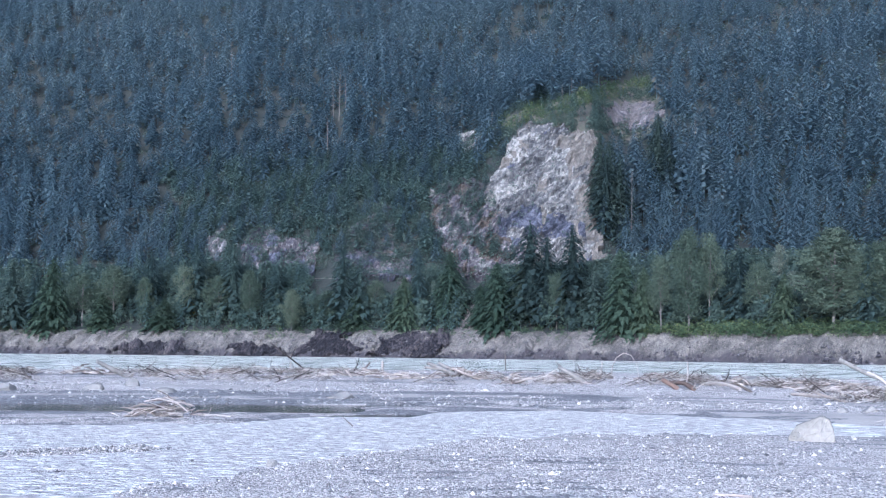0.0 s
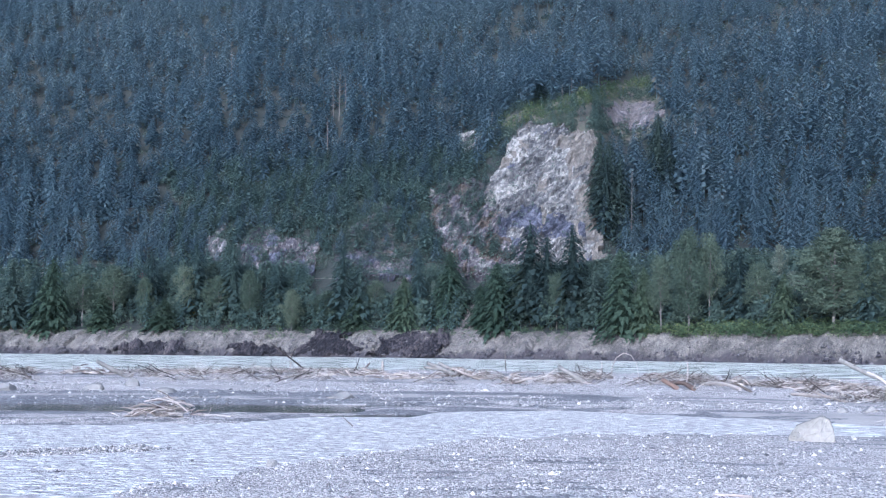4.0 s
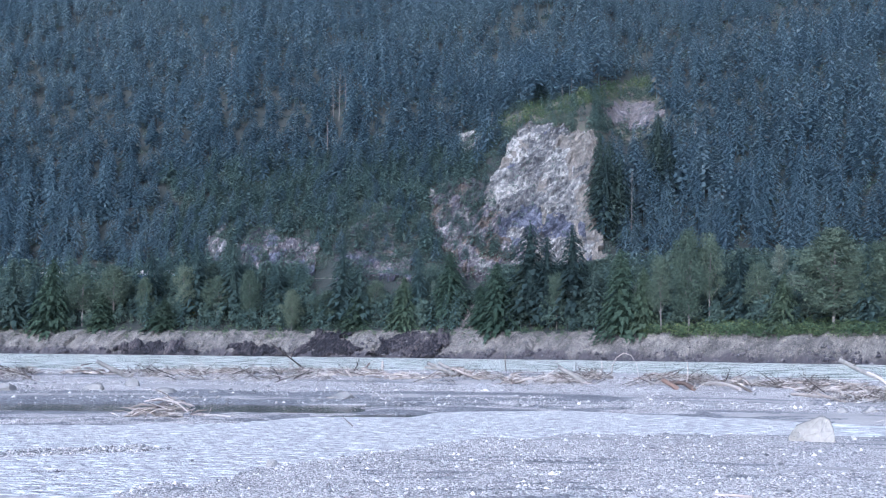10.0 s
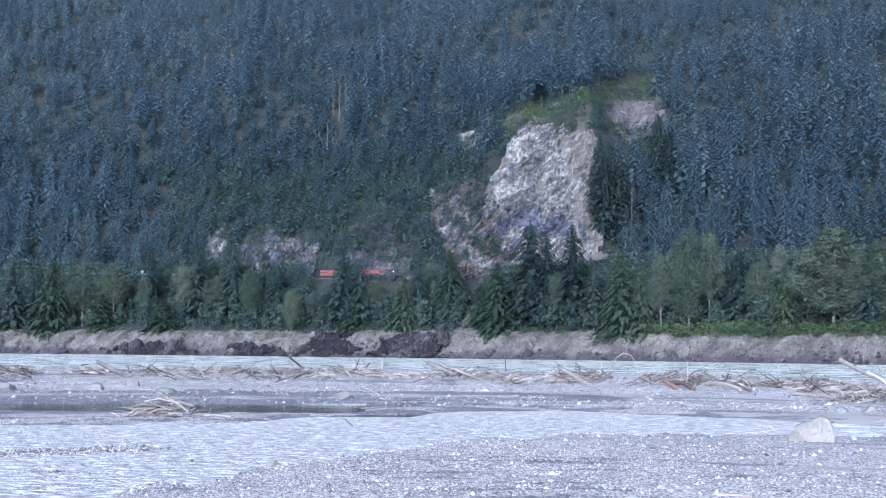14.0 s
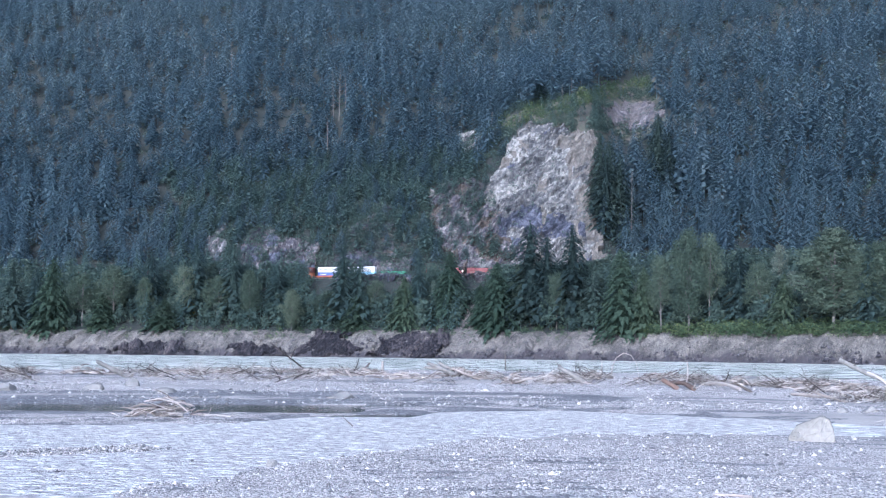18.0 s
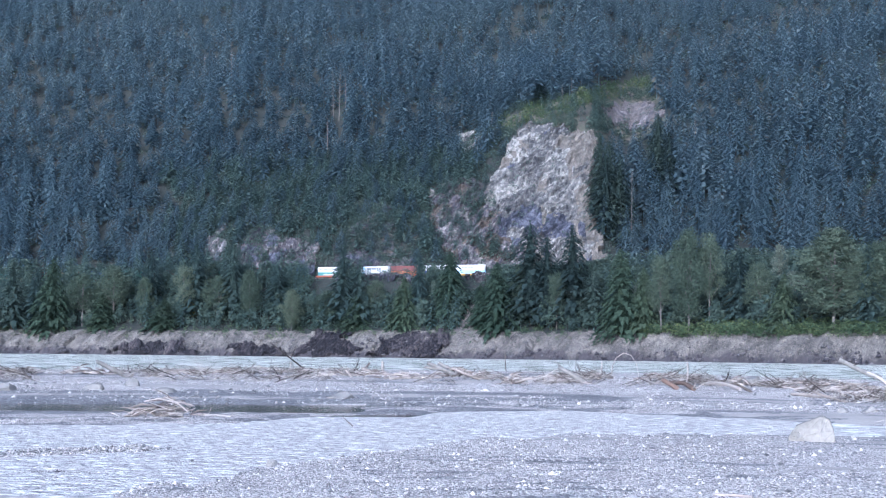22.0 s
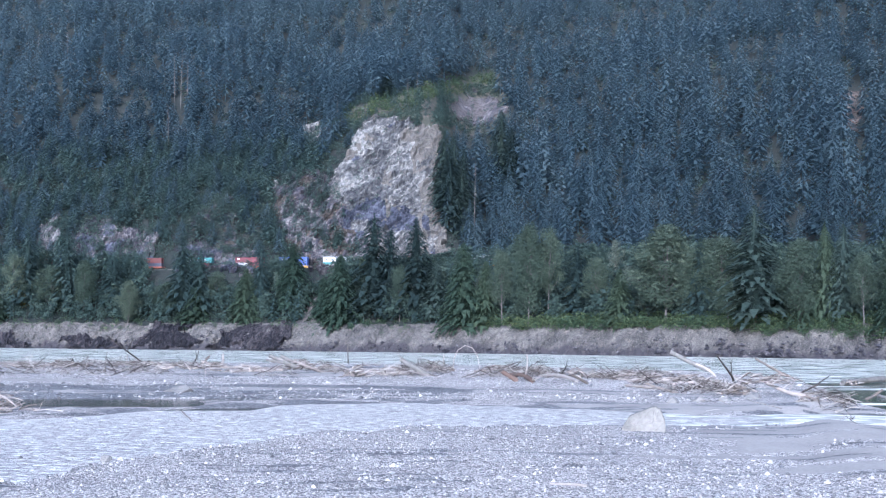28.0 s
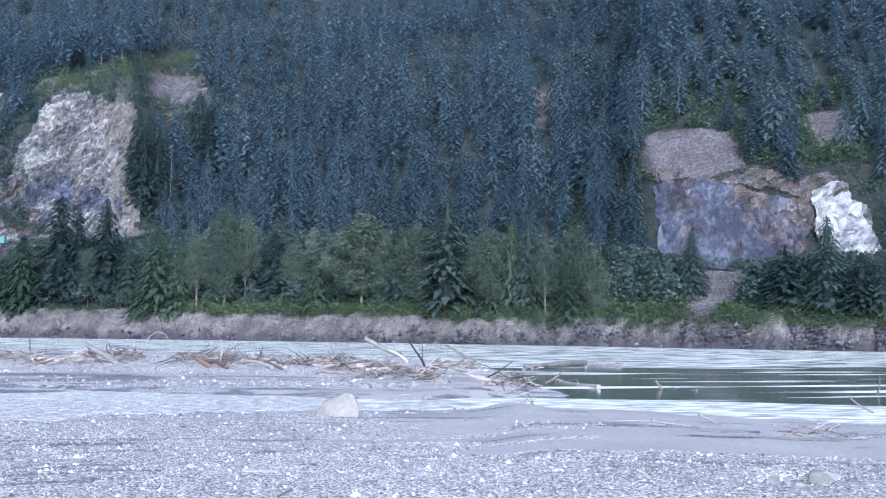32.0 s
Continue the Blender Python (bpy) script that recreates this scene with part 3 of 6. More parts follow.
def clear_of(az, r, z, tall, loose=None):
    """Plants that neither stand on the bare places nor hide them; loose ones may lean over their edges."""
    ok = np.ones(len(az), bool)
    for outline in CLEAR:
        window = outline in (WINDOW_A, WINDOW_B, WINDOW_C)
        for k in (0.0, 0.3, 0.6, 0.85):
            hit = inside(outline, az, rise_of(z + tall * k, r))
            ok &= ~hit if window or loose is None or k == 0.0 else ~(hit & ~loose)
    return ok


def build_forest():
    rng = np.random.default_rng(11)
    gap = 10.4
    gx, gy = np.meshgrid(np.arange(-560, 900, gap), np.arange(200, 1330, gap))
    x = (gx + rng.uniform(-0.55, 0.55, gx.shape) * gap).ravel()
    y = (gy + rng.uniform(-0.55, 0.55, gy.shape) * gap).ravel()
    az, r = np.degrees(np.arctan2(x, y)), np.hypot(x, y)
    keep = (az > -23.5) & (az < 46) & (r > TRACK(az) + 6) & (r < TRACK(az) + np.interp(az, [-24, 0, 20], [700, 600, 520]))
    more = rng.uniform(29.8, 32.3, 40)
    ring = TRACK(more) + rng.uniform(0, 60, 40)
    x, y = np.append(x[keep], ring * np.sin(np.radians(more))), np.append(y[keep], ring * np.cos(np.radians(more)))
    az, r = np.append(az[keep], more), np.append(r[keep], ring)
    z = land(az, r)
    tall = np.clip(rng.normal(26.5, 6.0, len(x)), 11, 42) * (0.95 + 0.3 * rough(x / 60, y / 60, 61, 2))
    h = r - TRACK(az)
    tall = np.where((az > -13) & (az < 0.5) & (h < 90), tall * 0.62, tall)
    ok = clear_of(az, r, z, tall, rng.random(len(x)) < 0.22) & (rise_of(z + tall, r) > 3) & (rise_of(z, r) < 17.6)
    # the step term lightens trees upslope, painting in the thickening haze
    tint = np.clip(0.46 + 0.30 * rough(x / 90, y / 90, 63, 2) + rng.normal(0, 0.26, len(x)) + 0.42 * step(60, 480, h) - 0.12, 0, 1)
    wide = rng.uniform(0.78, 1.2, len(x)) * np.clip(26 / tall, 0.85, 1.4)
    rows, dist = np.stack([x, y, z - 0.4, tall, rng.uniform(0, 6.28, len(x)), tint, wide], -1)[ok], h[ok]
    pr = random.Random(5)
    near = [conifer_points(pr, 72, 5, s, b, d, p) for s, b, d, p in ((0.25, 0.04, 0.45, 0.85), (0.28, 0.06, 0.35, 0.75), (0.23, 0.10, 0.55, 0.9), (0.28, 0.16, 0.3, 0.62), (0.25, 0.08, 0.5, 0.95), (0.29, 0.2, 0.3, 0.65), (0.27, 0.05, 0.5, 0.8))]
    far = [conifer_points(pr, 50, 4, s, b, d, p) for s, b, d, p in ((0.27, 0.12, 0.45, 0.85), (0.30, 0.15, 0.35, 0.7), (0.25, 0.2, 0.55, 0.9), (0.30, 0.25, 0.3, 0.62), (0.27, 0.1, 0.5, 0.95), (0.29, 0.15, 0.5, 0.75))]
    front = [conifer_points(pr, 100, 7, s, b, d, p, 0.62) for s, b, d, p in ((0.29, 0.04, 0.45, 0.85), (0.32, 0.06, 0.35, 0.75), (0.27, 0.08, 0.55, 0.9), (0.32, 0.12, 0.35, 0.65), (0.30, 0.05, 0.5, 0.95))]
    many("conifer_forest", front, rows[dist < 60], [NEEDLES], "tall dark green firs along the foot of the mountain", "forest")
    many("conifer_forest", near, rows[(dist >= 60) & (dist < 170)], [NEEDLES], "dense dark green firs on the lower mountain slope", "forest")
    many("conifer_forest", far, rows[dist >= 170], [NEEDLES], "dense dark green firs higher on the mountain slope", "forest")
    # smaller firs on the steep broken slope over the railway
    az = rng.uniform(-13.5, 1.5, 2600)
    r = TRACK(az) + rng.uniform(9, 125, len(az))
    z = land(az, r)
    tall = np.clip(rng.normal(13, 4.5, len(az)), 4, 24)
    ok = (rng.random(len(az)) < 0.24) & clear_of(az, r, z, tall * 0.6, rng.random(len(az)) < 0.15) & (~inside(BROWN_SLOPE, az, rise_of(z, r)) | (rng.random(len(az)) < 0.3))
    rows = np.stack([r * np.sin(np.radians(az)), r * np.cos(np.radians(az)), z - 0.3, tall, rng.uniform(0, 6.28, len(az)), np.clip(rng.normal(0.5, 0.22, len(az)), 0, 1), rng.uniform(0.9, 1.4, len(az))], -1)[ok]
    az = rng.uniform(-0.4, 4.2, 230)
    r = TRACK(az) + rng.uniform(9, 90, len(az))
    z = land(az, r)
    up = rise_of(z, r)
    ok = inside(FACE, az, up) & (az < 2.9 - 0.36 * (up - 6)) & (up > 4.1)
    tall = rng.uniform(4, 13, len(az))
    r2 = r - 2.6
    rows = np.concatenate([rows, np.stack([r2 * np.sin(np.radians(az)), r2 * np.cos(np.radians(az)), z - 0.3, tall, rng.uniform(0, 6.28, len(az)), np.clip(rng.normal(0.55, 0.2, len(az)), 0, 1), rng.uniform(1.0, 1.5, len(az))], -1)[ok]])
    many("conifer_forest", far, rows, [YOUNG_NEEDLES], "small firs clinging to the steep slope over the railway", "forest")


build_forest()


# ---- bare rock on the mountain ----
def part(name, bm, mat, parent, label=""):
    """One mesh under a thing or under a part."""
    me = bpy.data.meshes.new(name)
    bm.to_mesh(me)
    bm.free()
    me.materials.append(mat)
    ob = new(name, me)
    ob.parent = parent
    return tagged(ob, label)


def facets(u, v, wide, high, seed):
    """Broken rock: uneven cells, each a tilted plane. Returns the height (about -1 to 1) and a number from 0 to 1 for each cell."""
    def chance(a, b, k):
        h = (a * 374761393 + b * 668265263 + (seed * 31 + k) * 974634547) & 0x7FFFFFFF
        h = ((h ^ (h >> 13)) * 1274126177) & 0x7FFFFFFF
        return ((h ^ (h >> 16)) & 0xFFFF) / 65535.0

    p, q = u / wide, v / high
    ip, iq = np.floor(p).astype(np.int64), np.floor(q).astype(np.int64)
    best, height, mark = np.full(p.shape, 99.0), np.zeros(p.shape), np.zeros(p.shape)
    for i in (-1, 0, 1):
        for j in (-1, 0, 1):
            a, b = ip + i, iq + j
            dp, dq = p - a - chance(a, b, 1), q - b - chance(a, b, 2)
            far = dp * dp + dq * dq
            hit = far < best
            best = np.where(hit, far, best)
            height = np.where(hit, (chance(a, b, 3) - 0.5) * 1.3 + (chance(a, b, 4) - 0.5) * 1.6 * dp + (chance(a, b, 5) - 0.5) * 2.2 * dq, height)
            mark = np.where(hit, chance(a, b, 6), mark)
    return height, mark


def cliff(name, outline, mats, label, fine=0.9, proud=0.6, crag=2.0, strata=(0.6, 1.0), pick=None, seed=1, category="cliff", cells=9.0):
    """A rock face on the slope within an outline, broken into buttresses, slabs along its strata and facets."""
    a0, a1 = min(p[0] for p in outline) - 0.35, max(p[0] for p in outline) + 0.35
    mid = (a0 + a1) / 2
    rr = np.arange(float(SHORE(mid)) - 3, float(TRACK(mid)) + 420, 0.5)
    cols = np.arange(a0, a1, np.degrees(fine / 660))
    keep_lo, keep_hi = min(p[1] for p in outline) - 0.5, max(p[1] for p in outline) + 0.5
    zz = land(np.full_like(rr, mid), rr)
    up = rise_of(zz, rr)
    sel = np.where((up > keep_lo) & (up < keep_hi))[0]
    r_lo, r_hi = max(rr[sel[0]] - 14, rr[0]), rr[sel[-1]] + 14
    dense = np.arange(r_lo, r_hi, 0.25)
    arc = np.concatenate([[0], np.cumsum(np.hypot(0.25, np.diff(land(np.full_like(dense, mid), dense))))])
    n = int(arc[-1] / fine)
    r_rows = np.interp(np.linspace(0, arc[-1], n), arc, dense)
    low = r_hi < float(TRACK(mid))
    shift = SHORE(cols) - float(SHORE(mid)) if low else TRACK(cols) - float(TRACK(mid))
    a = np.broadcast_to(cols, (n, len(cols))).copy()
    r = r_rows[:, None] + shift[None]
    z = land(a, r)
    rise = rise_of(z, r)
    x = r * np.sin(np.radians(a))
    u, v = x, np.cumsum(np.hypot(np.gradient(r, axis=0), np.gradient(z, axis=0)), axis=0)
    wob_a, wob_u = 0.3 * rough(u / 9, v / 9, seed + 3, 3), 0.3 * rough(u / 8, v / 8, seed + 5, 3)
    ins = inside(outline, a + wob_a, rise + wob_u)
    bend_u, bend_v = u + 1.2 * rough(u / 11, v / 11, seed + 21, 3), v + 1.2 * rough(u / 11, v / 11, seed + 22, 3)
    su, sv = bend_u * strata[0] + bend_v * strata[1], -bend_u * strata[1] + bend_v * strata[0]
    slabs = 1 - 2 * np.abs(rough(su / 22, sv / 7, seed, 3))
    large, mark = facets(su, sv, cells * 1.5, cells * 0.7, seed + 9)
    small, chip = facets(su, sv, cells * 0.5, cells * 0.22, seed + 11)
    flake, spot = facets(su, sv, cells * 0.22, cells * 0.12, seed + 15)
    grit = rough(u / 1.8, v / 1.8, seed + 7, 2)
    push = np.where(ins, np.maximum(proud + crag * (0.30 * slabs + 0.65 * large + 0.45 * small + 0.28 * flake + 0.75) + 0.10 * grit, 0.3), -1.8)
    face = STEEP(a)
    lean = np.arctan(np.clip(face, 0.6, 3.0))
    pts, f = sheet(a, r - push * np.sin(lean), z + push * np.cos(lean))
    inn = ins.ravel()
    keep = inn[f].sum(1) >= 2
    slots = None
    if pick is not None:
        slots = pick(a.ravel(), rise.ravel(), u.ravel(), v.ravel(), slabs.ravel(), large.ravel())[f[:, 0]][keep]
    tint = np.clip(0.5 + 0.25 * (mark - 0.5) + 0.40 * (chip - 0.5) + 0.60 * (spot - 0.5) + 0.40 * rough(su / 34, sv / 8, seed + 13, 3), 0, 1)
    ob = link(name, pts, f[keep], mats, slots, smooth=False, attr=tint.ravel())
    return tagged(ob, label, category)


def face_pick(a, up, u, v, slabs, blocks):
    """Pale slabs; brown and blue broken rock to one side below, a smooth tan chute of scree down the other."""
    line = a - (3.0 - 0.50 * (up - 6)) + 1.0 * rough(u / 12, v / 12, 71, 3)
    earthy = rough(u / 7, v / 12, 73, 3) > 0.55
    chute = a + 0.5 * rough(u / 6, v / 20, 76, 2) > 6.75 - 0.10 * (up - 6)
    low, blue = rough(u / 7, v / 7, 74, 3), rough(u / 16, v / 10, 79, 3)
    out = np.where(line < 0, np.where(low > 0.3, 2, np.where(low < -0.6, 0, 1)), np.where(earthy, 3, np.where(blue > 0.25 + 0.14 * (up - 6), 4, 0)))
    return np.where(chute & (slabs > 0.0), 3, out).astype(int)


def mixed_pick(a, up, u, v, slabs, blocks):
    return ((rough(u / 6, v / 6, 75, 3) > -0.12) | (slabs < 0.0)).astype(int)


# hollow slabs get the darker second rock, shading crevices by colour; so do random patches
def crack_pick(a, up, u, v, slabs, blocks):
    return ((slabs < -0.25) | (rough(u / 5, v / 7, 78, 3) > 0.75)).astype(int)


def wall_pick(a, up, u, v, slabs, blocks):
    rubble = a + 1.5 * rough(u / 9, v / 14, 77, 3) > 38.0
    return np.where(rubble, np.where(rough(u / 5, v / 5, 80, 3) > 0.0, 2, 1), (slabs < -0.35).astype(int)).astype(int)


def build_cliffs():
    cliff("rock_cliff", FACE, [ROCK, ROCK_DARK, EARTH, CHUTE, ROCK_BLUE], "tall pale grey quarried rock face above the railway", 0.5, 0.6, 2.6, (0.66, 0.75), face_pick, 1, cells=7.5)
    cliff("rock_outcrop", KNOB, [ROCK, ROCK_DARK], "small grey rock outcrop among firs", 0.7, 0.8, 1.6, pick=crack_pick, seed=11)
    cliff("rock_outcrop", RIB, [ROCK, ROCK_DARK], "narrow grey rock rib between firs", 0.5, 0.8, 1.6, (0.3, 1.0), mixed_pick, 13, cells=5.5)
    cliff("rock_cliff", LOW_CLIFF, [ROCK_BLUE, ROCK_DARK], "low grey and purple rock cliff beside the railway", 0.5, 0.8, 2.2, (0.4, 0.9), mixed_pick, 17, cells=5.5)
    cliff("rock_cutting", CUT, [ROCK_BLUE, ROCK_DARK], "grey rock cutting wall beside the railway", 0.5, 0.8, 1.8, (0.5, 0.9), mixed_pick, 19, cells=5.5)
    cliff("brown_slope", BROWN_SLOPE, [EARTH, ROCK_DARK], "steep brown earth slope with broken rock", 1.0, 0.2, 0.9, (0.7, 0.7), mixed_pick, 23, "slope")
    cliff("rock_outcrop", GAP_ROCK, [ROCK_DARK, SCREE], "broken brown rock beside a shrubby clearing", 0.9, 0.4, 1.2, (0.7, 0.7), mixed_pick, 29)
    cliff("rock_wall", BLUE_WALL, [ROCK_BLUE, ROCK_DARK, EARTH], "sheer blue-grey quarry wall", 0.55, 0.8, 0.8, (0.2, 1.0), wall_pick, 31)
    cliff("rock_wall", WHITE_WALL, [ROCK_WHITE, ROCK], "bright white rock face at a quarry", 0.55, 1.0, 1.8, (0.5, 0.8), crack_pick, 37)
    cliff("talus_slope", TALUS, [SCREE], "grey-brown talus of loose stones above a quarry wall", 0.9, 0.4, 0.12, (0.7, 0.7), None, 41, "scree")
    cliff("talus_slope", HIGH_SCREE, [SCREE], "pale scree among firs", 0.9, 0.4, 0.15, (0.7, 0.7), None, 43, "scree")
    cliff("talus_slope", PINK_SCREE, [EARTH], "reddish bare earth chute in the forest", 0.9, 0.3, 0.5, (0.7, 0.7), None, 47, "scree")
    cliff("brown_slope", WALL_TOP, [EARTH, SCREE], "brown broken ledge along the top of a quarry wall", 0.9, 0.5, 1.0, (0.7, 0.7), mixed_pick, 53, "slope")
    for k, outline in enumerate((DARK_BANK_A, DARK_BANK_B, DARK_BANK_C, DARK_BANK_D)):
        cliff("bank_rock", outline, [BANK_ROCK], "dark wet rock at the foot of the river bank", 0.45, 0.7, 1.2, (0.5, 0.9), None, 61 + k, "rock", 4.0)
    cliff("earth_slide", PATH_SLIDE, [BANK], "bare grey earth slide down the river bank", 0.7, 0.3, 0.5, (0.7, 0.7), None, 67, "slope")
    cliff("earth_slump", SLUMP, [SCREE], "bare grey slump of earth and stones on the bank", 0.9, 0.2, 0.5, (0.7, 0.7), None, 59, "scree")


build_cliffs()


# ---- shrubs and low woods ----
def tuft_points(rng, leaves, size, flat):
    """A shrub one metre tall of loose leaf sprays."""
    pts, tris = [], []
    for _ in range(leaves):
        a, h = rng.uniform(0, 6.28), rng.uniform(0.05, 1.0)
        w = flat * math.sqrt(max(0.05, 1 - (h - 0.35) ** 2 / 0.45)) * rng.uniform(0.35, 1.0)
        c = Vector((w * math.cos(a), w * math.sin(a), h))
        d1 = Vector((rng.gauss(0, 1), rng.gauss(0, 1), rng.gauss(0, 0.7))).normalized() * size * rng.uniform(0.6, 1.3)
        d2 = Vector((rng.gauss(0, 1), rng.gauss(0, 1), rng.gauss(0, 0.7))).normalized() * size * rng.uniform(0.6, 1.3)
        n = len(pts)
        pts += [tuple(c - d1), tuple(c + d2), tuple(c + d1)]
        tris += [(n, n + 1, n + 2)]
    return np.array(pts), np.array(tris)


def crown_points(rng, lobes, leaves, size, flat):
    """A leafy tree one metre tall: lobes of outward leaves on a short stem."""
    pts, tris = [], []
    for k in range(lobes):
        t = (k + rng.random()) / lobes
        a, q = rng.uniform(0, 6.28), flat * rng.uniform(0.2, 0.8) * math.sin(math.pi * (0.2 + 0.7 * t))
        hub = Vector((q * math.cos(a), q * math.sin(a), 0.18 + 0.68 * t))
        rad = flat * rng.uniform(0.45, 0.75) * (1.1 - 0.5 * t)
        for _ in range(leaves):
            d = Vector((rng.gauss(0, 1), rng.gauss(0, 1), rng.gauss(0.25, 1))).normalized()
            c = hub + d * rad * rng.uniform(0.7, 1.08)
            n0 = (d + Vector((rng.gauss(0, 1), rng.gauss(0, 1), rng.gauss(0, 1))) * 0.45).normalized()
            e1 = n0.orthogonal().normalized()
            e2, turn = n0.cross(e1), rng.uniform(0, 6.28)
            n = len(pts)
            for j in range(3):
                b = turn + 2.094 * j + rng.uniform(-0.4, 0.4)
                pts.append(tuple(c + (e1 * math.cos(b) + e2 * math.sin(b)) * size * rng.uniform(0.7, 1.3)))
            tris += [(n, n + 1, n + 2)]
    n = len(pts)
    pts += [(0, 0, 0.7), (0.012, 0, -0.03), (-0.006, 0.011, -0.03), (-0.006, -0.011, -0.03)]
    tris += [(n, n + 1, n + 2), (n, n + 2, n + 3), (n, n + 3, n + 1)]
    return np.array(pts), np.array(tris)


def scatter(rng, count, a0, a1, d0, d1):
    """Random bearings and ranges on the far side of the river, between two distances from the shore."""
    az = rng.uniform(a0, a1, count)
    r = SHORE(az) + rng.uniform(d0, d1, count)
    return az, r


def build_low_woods():
    rng = np.random.default_rng(23)
    pr = random.Random(9)
    tufts = [tuft_points(pr, 40, 0.14, 0.60) for _ in range(4)]
    trees = [crown_points(pr, 9, 16, 0.052, f) for f in (0.26, 0.30, 0.34, 0.38, 0.24)]
    firs = [conifer_points(pr, 50, 5, s, 0.03, d, 0.75) for s, d in ((0.18, 0.5), (0.21, 0.4), (0.24, 0.6))]

    def rows(az, r, tall, tint, wide):
        z = land(az, r)
        on_rock = inside(FACE, az, rise_of(z, r)) | inside(LOW_CLIFF, az, rise_of(z, r)) | inside(CUT, az, rise_of(z, r)) | inside(BROWN_SLOPE, az, rise_of(z, r))
        r = r - 3.8 * on_rock
        return np.stack([r * np.sin(np.radians(az)), r * np.cos(np.radians(az)), z - 0.2, tall, rng.uniform(0, 6.28, len(az)), tint, wide], -1)

    def grow(name, shapes, az, r, tall, mats, label, tint, wide, roof=None):
        z = land(az, r)
        if roof is not None:
            tall = np.minimum(tall, np.maximum(1.2, np.tan(np.radians(roof(az))) * r + 4.6 - z))
        many(name, shapes, rows(az, r, tall, tint, wide), mats, label, "shrubs" if "shrub" in name else "woods")

    # leafy band on top of the far bank
    az, r = scatter(rng, 1700, 6.5, 46, 12.5, 27)
    ok = ~inside(SLUMP, az, rise_of(land(az, r) + 1, r)) & (az > 8 + 2 * rng.random(len(az)))
    az, r = az[ok], r[ok]
    grow("shrub_band", tufts, az, r, rng.uniform(1.8, 5.2, len(az)), [SHRUB_LEAVES], "bright green leafy shrubs along the top of the river bank", np.clip(rng.normal(0.62, 0.2, len(az)), 0, 1), rng.uniform(0.9, 1.4, len(az)))
    az, r = scatter(rng, 900, 23, 46, 7.5, 14)
    ok = ~inside(SLUMP, az, rise_of(land(az, r) + 1, r)) & (r - SHORE(az) > 9.5 - 2.5 * np.clip((az - 23) / 8, 0, 1) + 1.5 * rough(az * 1.5, az * 0, 98, 3))
    az, r = az[ok], r[ok]
    grow("shrub_band", tufts, az, r, rng.uniform(1.2, 3.4, len(az)), [SHRUB_LEAVES], "green shrubs hanging down the low river bank", np.clip(rng.normal(0.5, 0.2, len(az)), 0, 1), rng.uniform(0.9, 1.4, len(az)))
    az, r = scatter(rng, 420, -23, 7, 11, 26)
    grow("shrub_band", tufts, az, r, rng.uniform(1.0, 3.0, len(az)), [SHRUB_LEAVES], "scattered green shrubs on the upper river bank", np.clip(rng.normal(0.4, 0.2, len(az)), 0, 1), rng.uniform(0.8, 1.3, len(az)))
    # mixed wood between bank and railway, kept below the line of the rails where the trains show
    LID = [(-30, 6.0), (-13, 5.2), (-11.5, 4.7), (-9.6, 4.3), (-6.6, 4.3), (-6.4, 2.9), (-5.35, 2.9), (-5.2, 4.6), (-4.25, 4.5), (-4.1, 2.95), (-1.35, 2.95), (-1.2, 4.3), (0.55, 4.2), (0.7, 3.05), (2.05, 3.05), (2.3, 4.2), (7.4, 4.4), (8.6, 4.9), (12, 5.0), (29, 5.0), (32.6, 4.3), (34, 3.9), (37.5, 3.75), (40, 4.0), (46, 4.3)]

    def roof(az):
        return np.interp(az, [k[0] for k in LID], [k[1] for k in LID])

    for kind in (0, 1):
        az = np.append(rng.uniform(-24, 46, 520 if kind else 1250), rng.uniform(-23, -6.6, 150) if kind else rng.uniform(2.4, 33, 400))
        k = np.where(np.arange(len(az)) < 520 + 730 * (1 - kind), rng.uniform(0.0, 1.0, len(az)), rng.uniform(0.5, 1.0, len(az)))
        r = SHORE(az) + 20 + (TRACK(az) - SHORE(az) - 26) * k
        ok = ~inside(SLUMP, az, rise_of(land(az, r) + 2, r))
        ok &= ~((az > 0.9) & (az < 2.1) & (k < 0.5))
        az, r = az[ok], r[ok]
        if kind:
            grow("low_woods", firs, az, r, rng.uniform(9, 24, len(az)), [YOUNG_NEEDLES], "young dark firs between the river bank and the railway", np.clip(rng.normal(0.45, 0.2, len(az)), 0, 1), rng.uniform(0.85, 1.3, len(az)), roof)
        else:
            grow("low_woods", trees, az, r, rng.uniform(6, 17, len(az)), [MIXED_LEAVES], "mixed broadleaf trees between the river bank and the railway", np.clip(rng.normal(0.42, 0.2, len(az)), 0, 1), rng.uniform(0.9, 1.5, len(az)), roof)
    az = rng.uniform(-22.5, 45.5, 5200)
    r = TRACK(az) + 6 + 500 * rng.random(len(az)) ** 1.3
    z = land(az, r)
    ok = clear_of(az, r, z, np.full(len(az), 3.0)) & (rise_of(z, r) < 17.5)
    az, r = az[ok], r[ok]
    low_tufts = [tuft_points(pr, 22, 0.2, 0.7) for _ in range(5)]
    grow("shrub_patches", low_tufts, az, r, rng.uniform(2.0, 6.5, len(az)), [MIXED_LEAVES], "dark undergrowth and saplings between the firs", np.clip(rng.normal(0.35, 0.2, len(az)), 0, 1), rng.uniform(0.8, 1.3, len(az)))
    az = rng.uniform(-13, 4, 1500)
    r = TRACK(az) - rng.uniform(4, 42, len(az))
    ok = ~((az > 0.9) & (az < 2.1) & (r < TRACK(az) - 30))
    az, r = az[ok], r[ok]
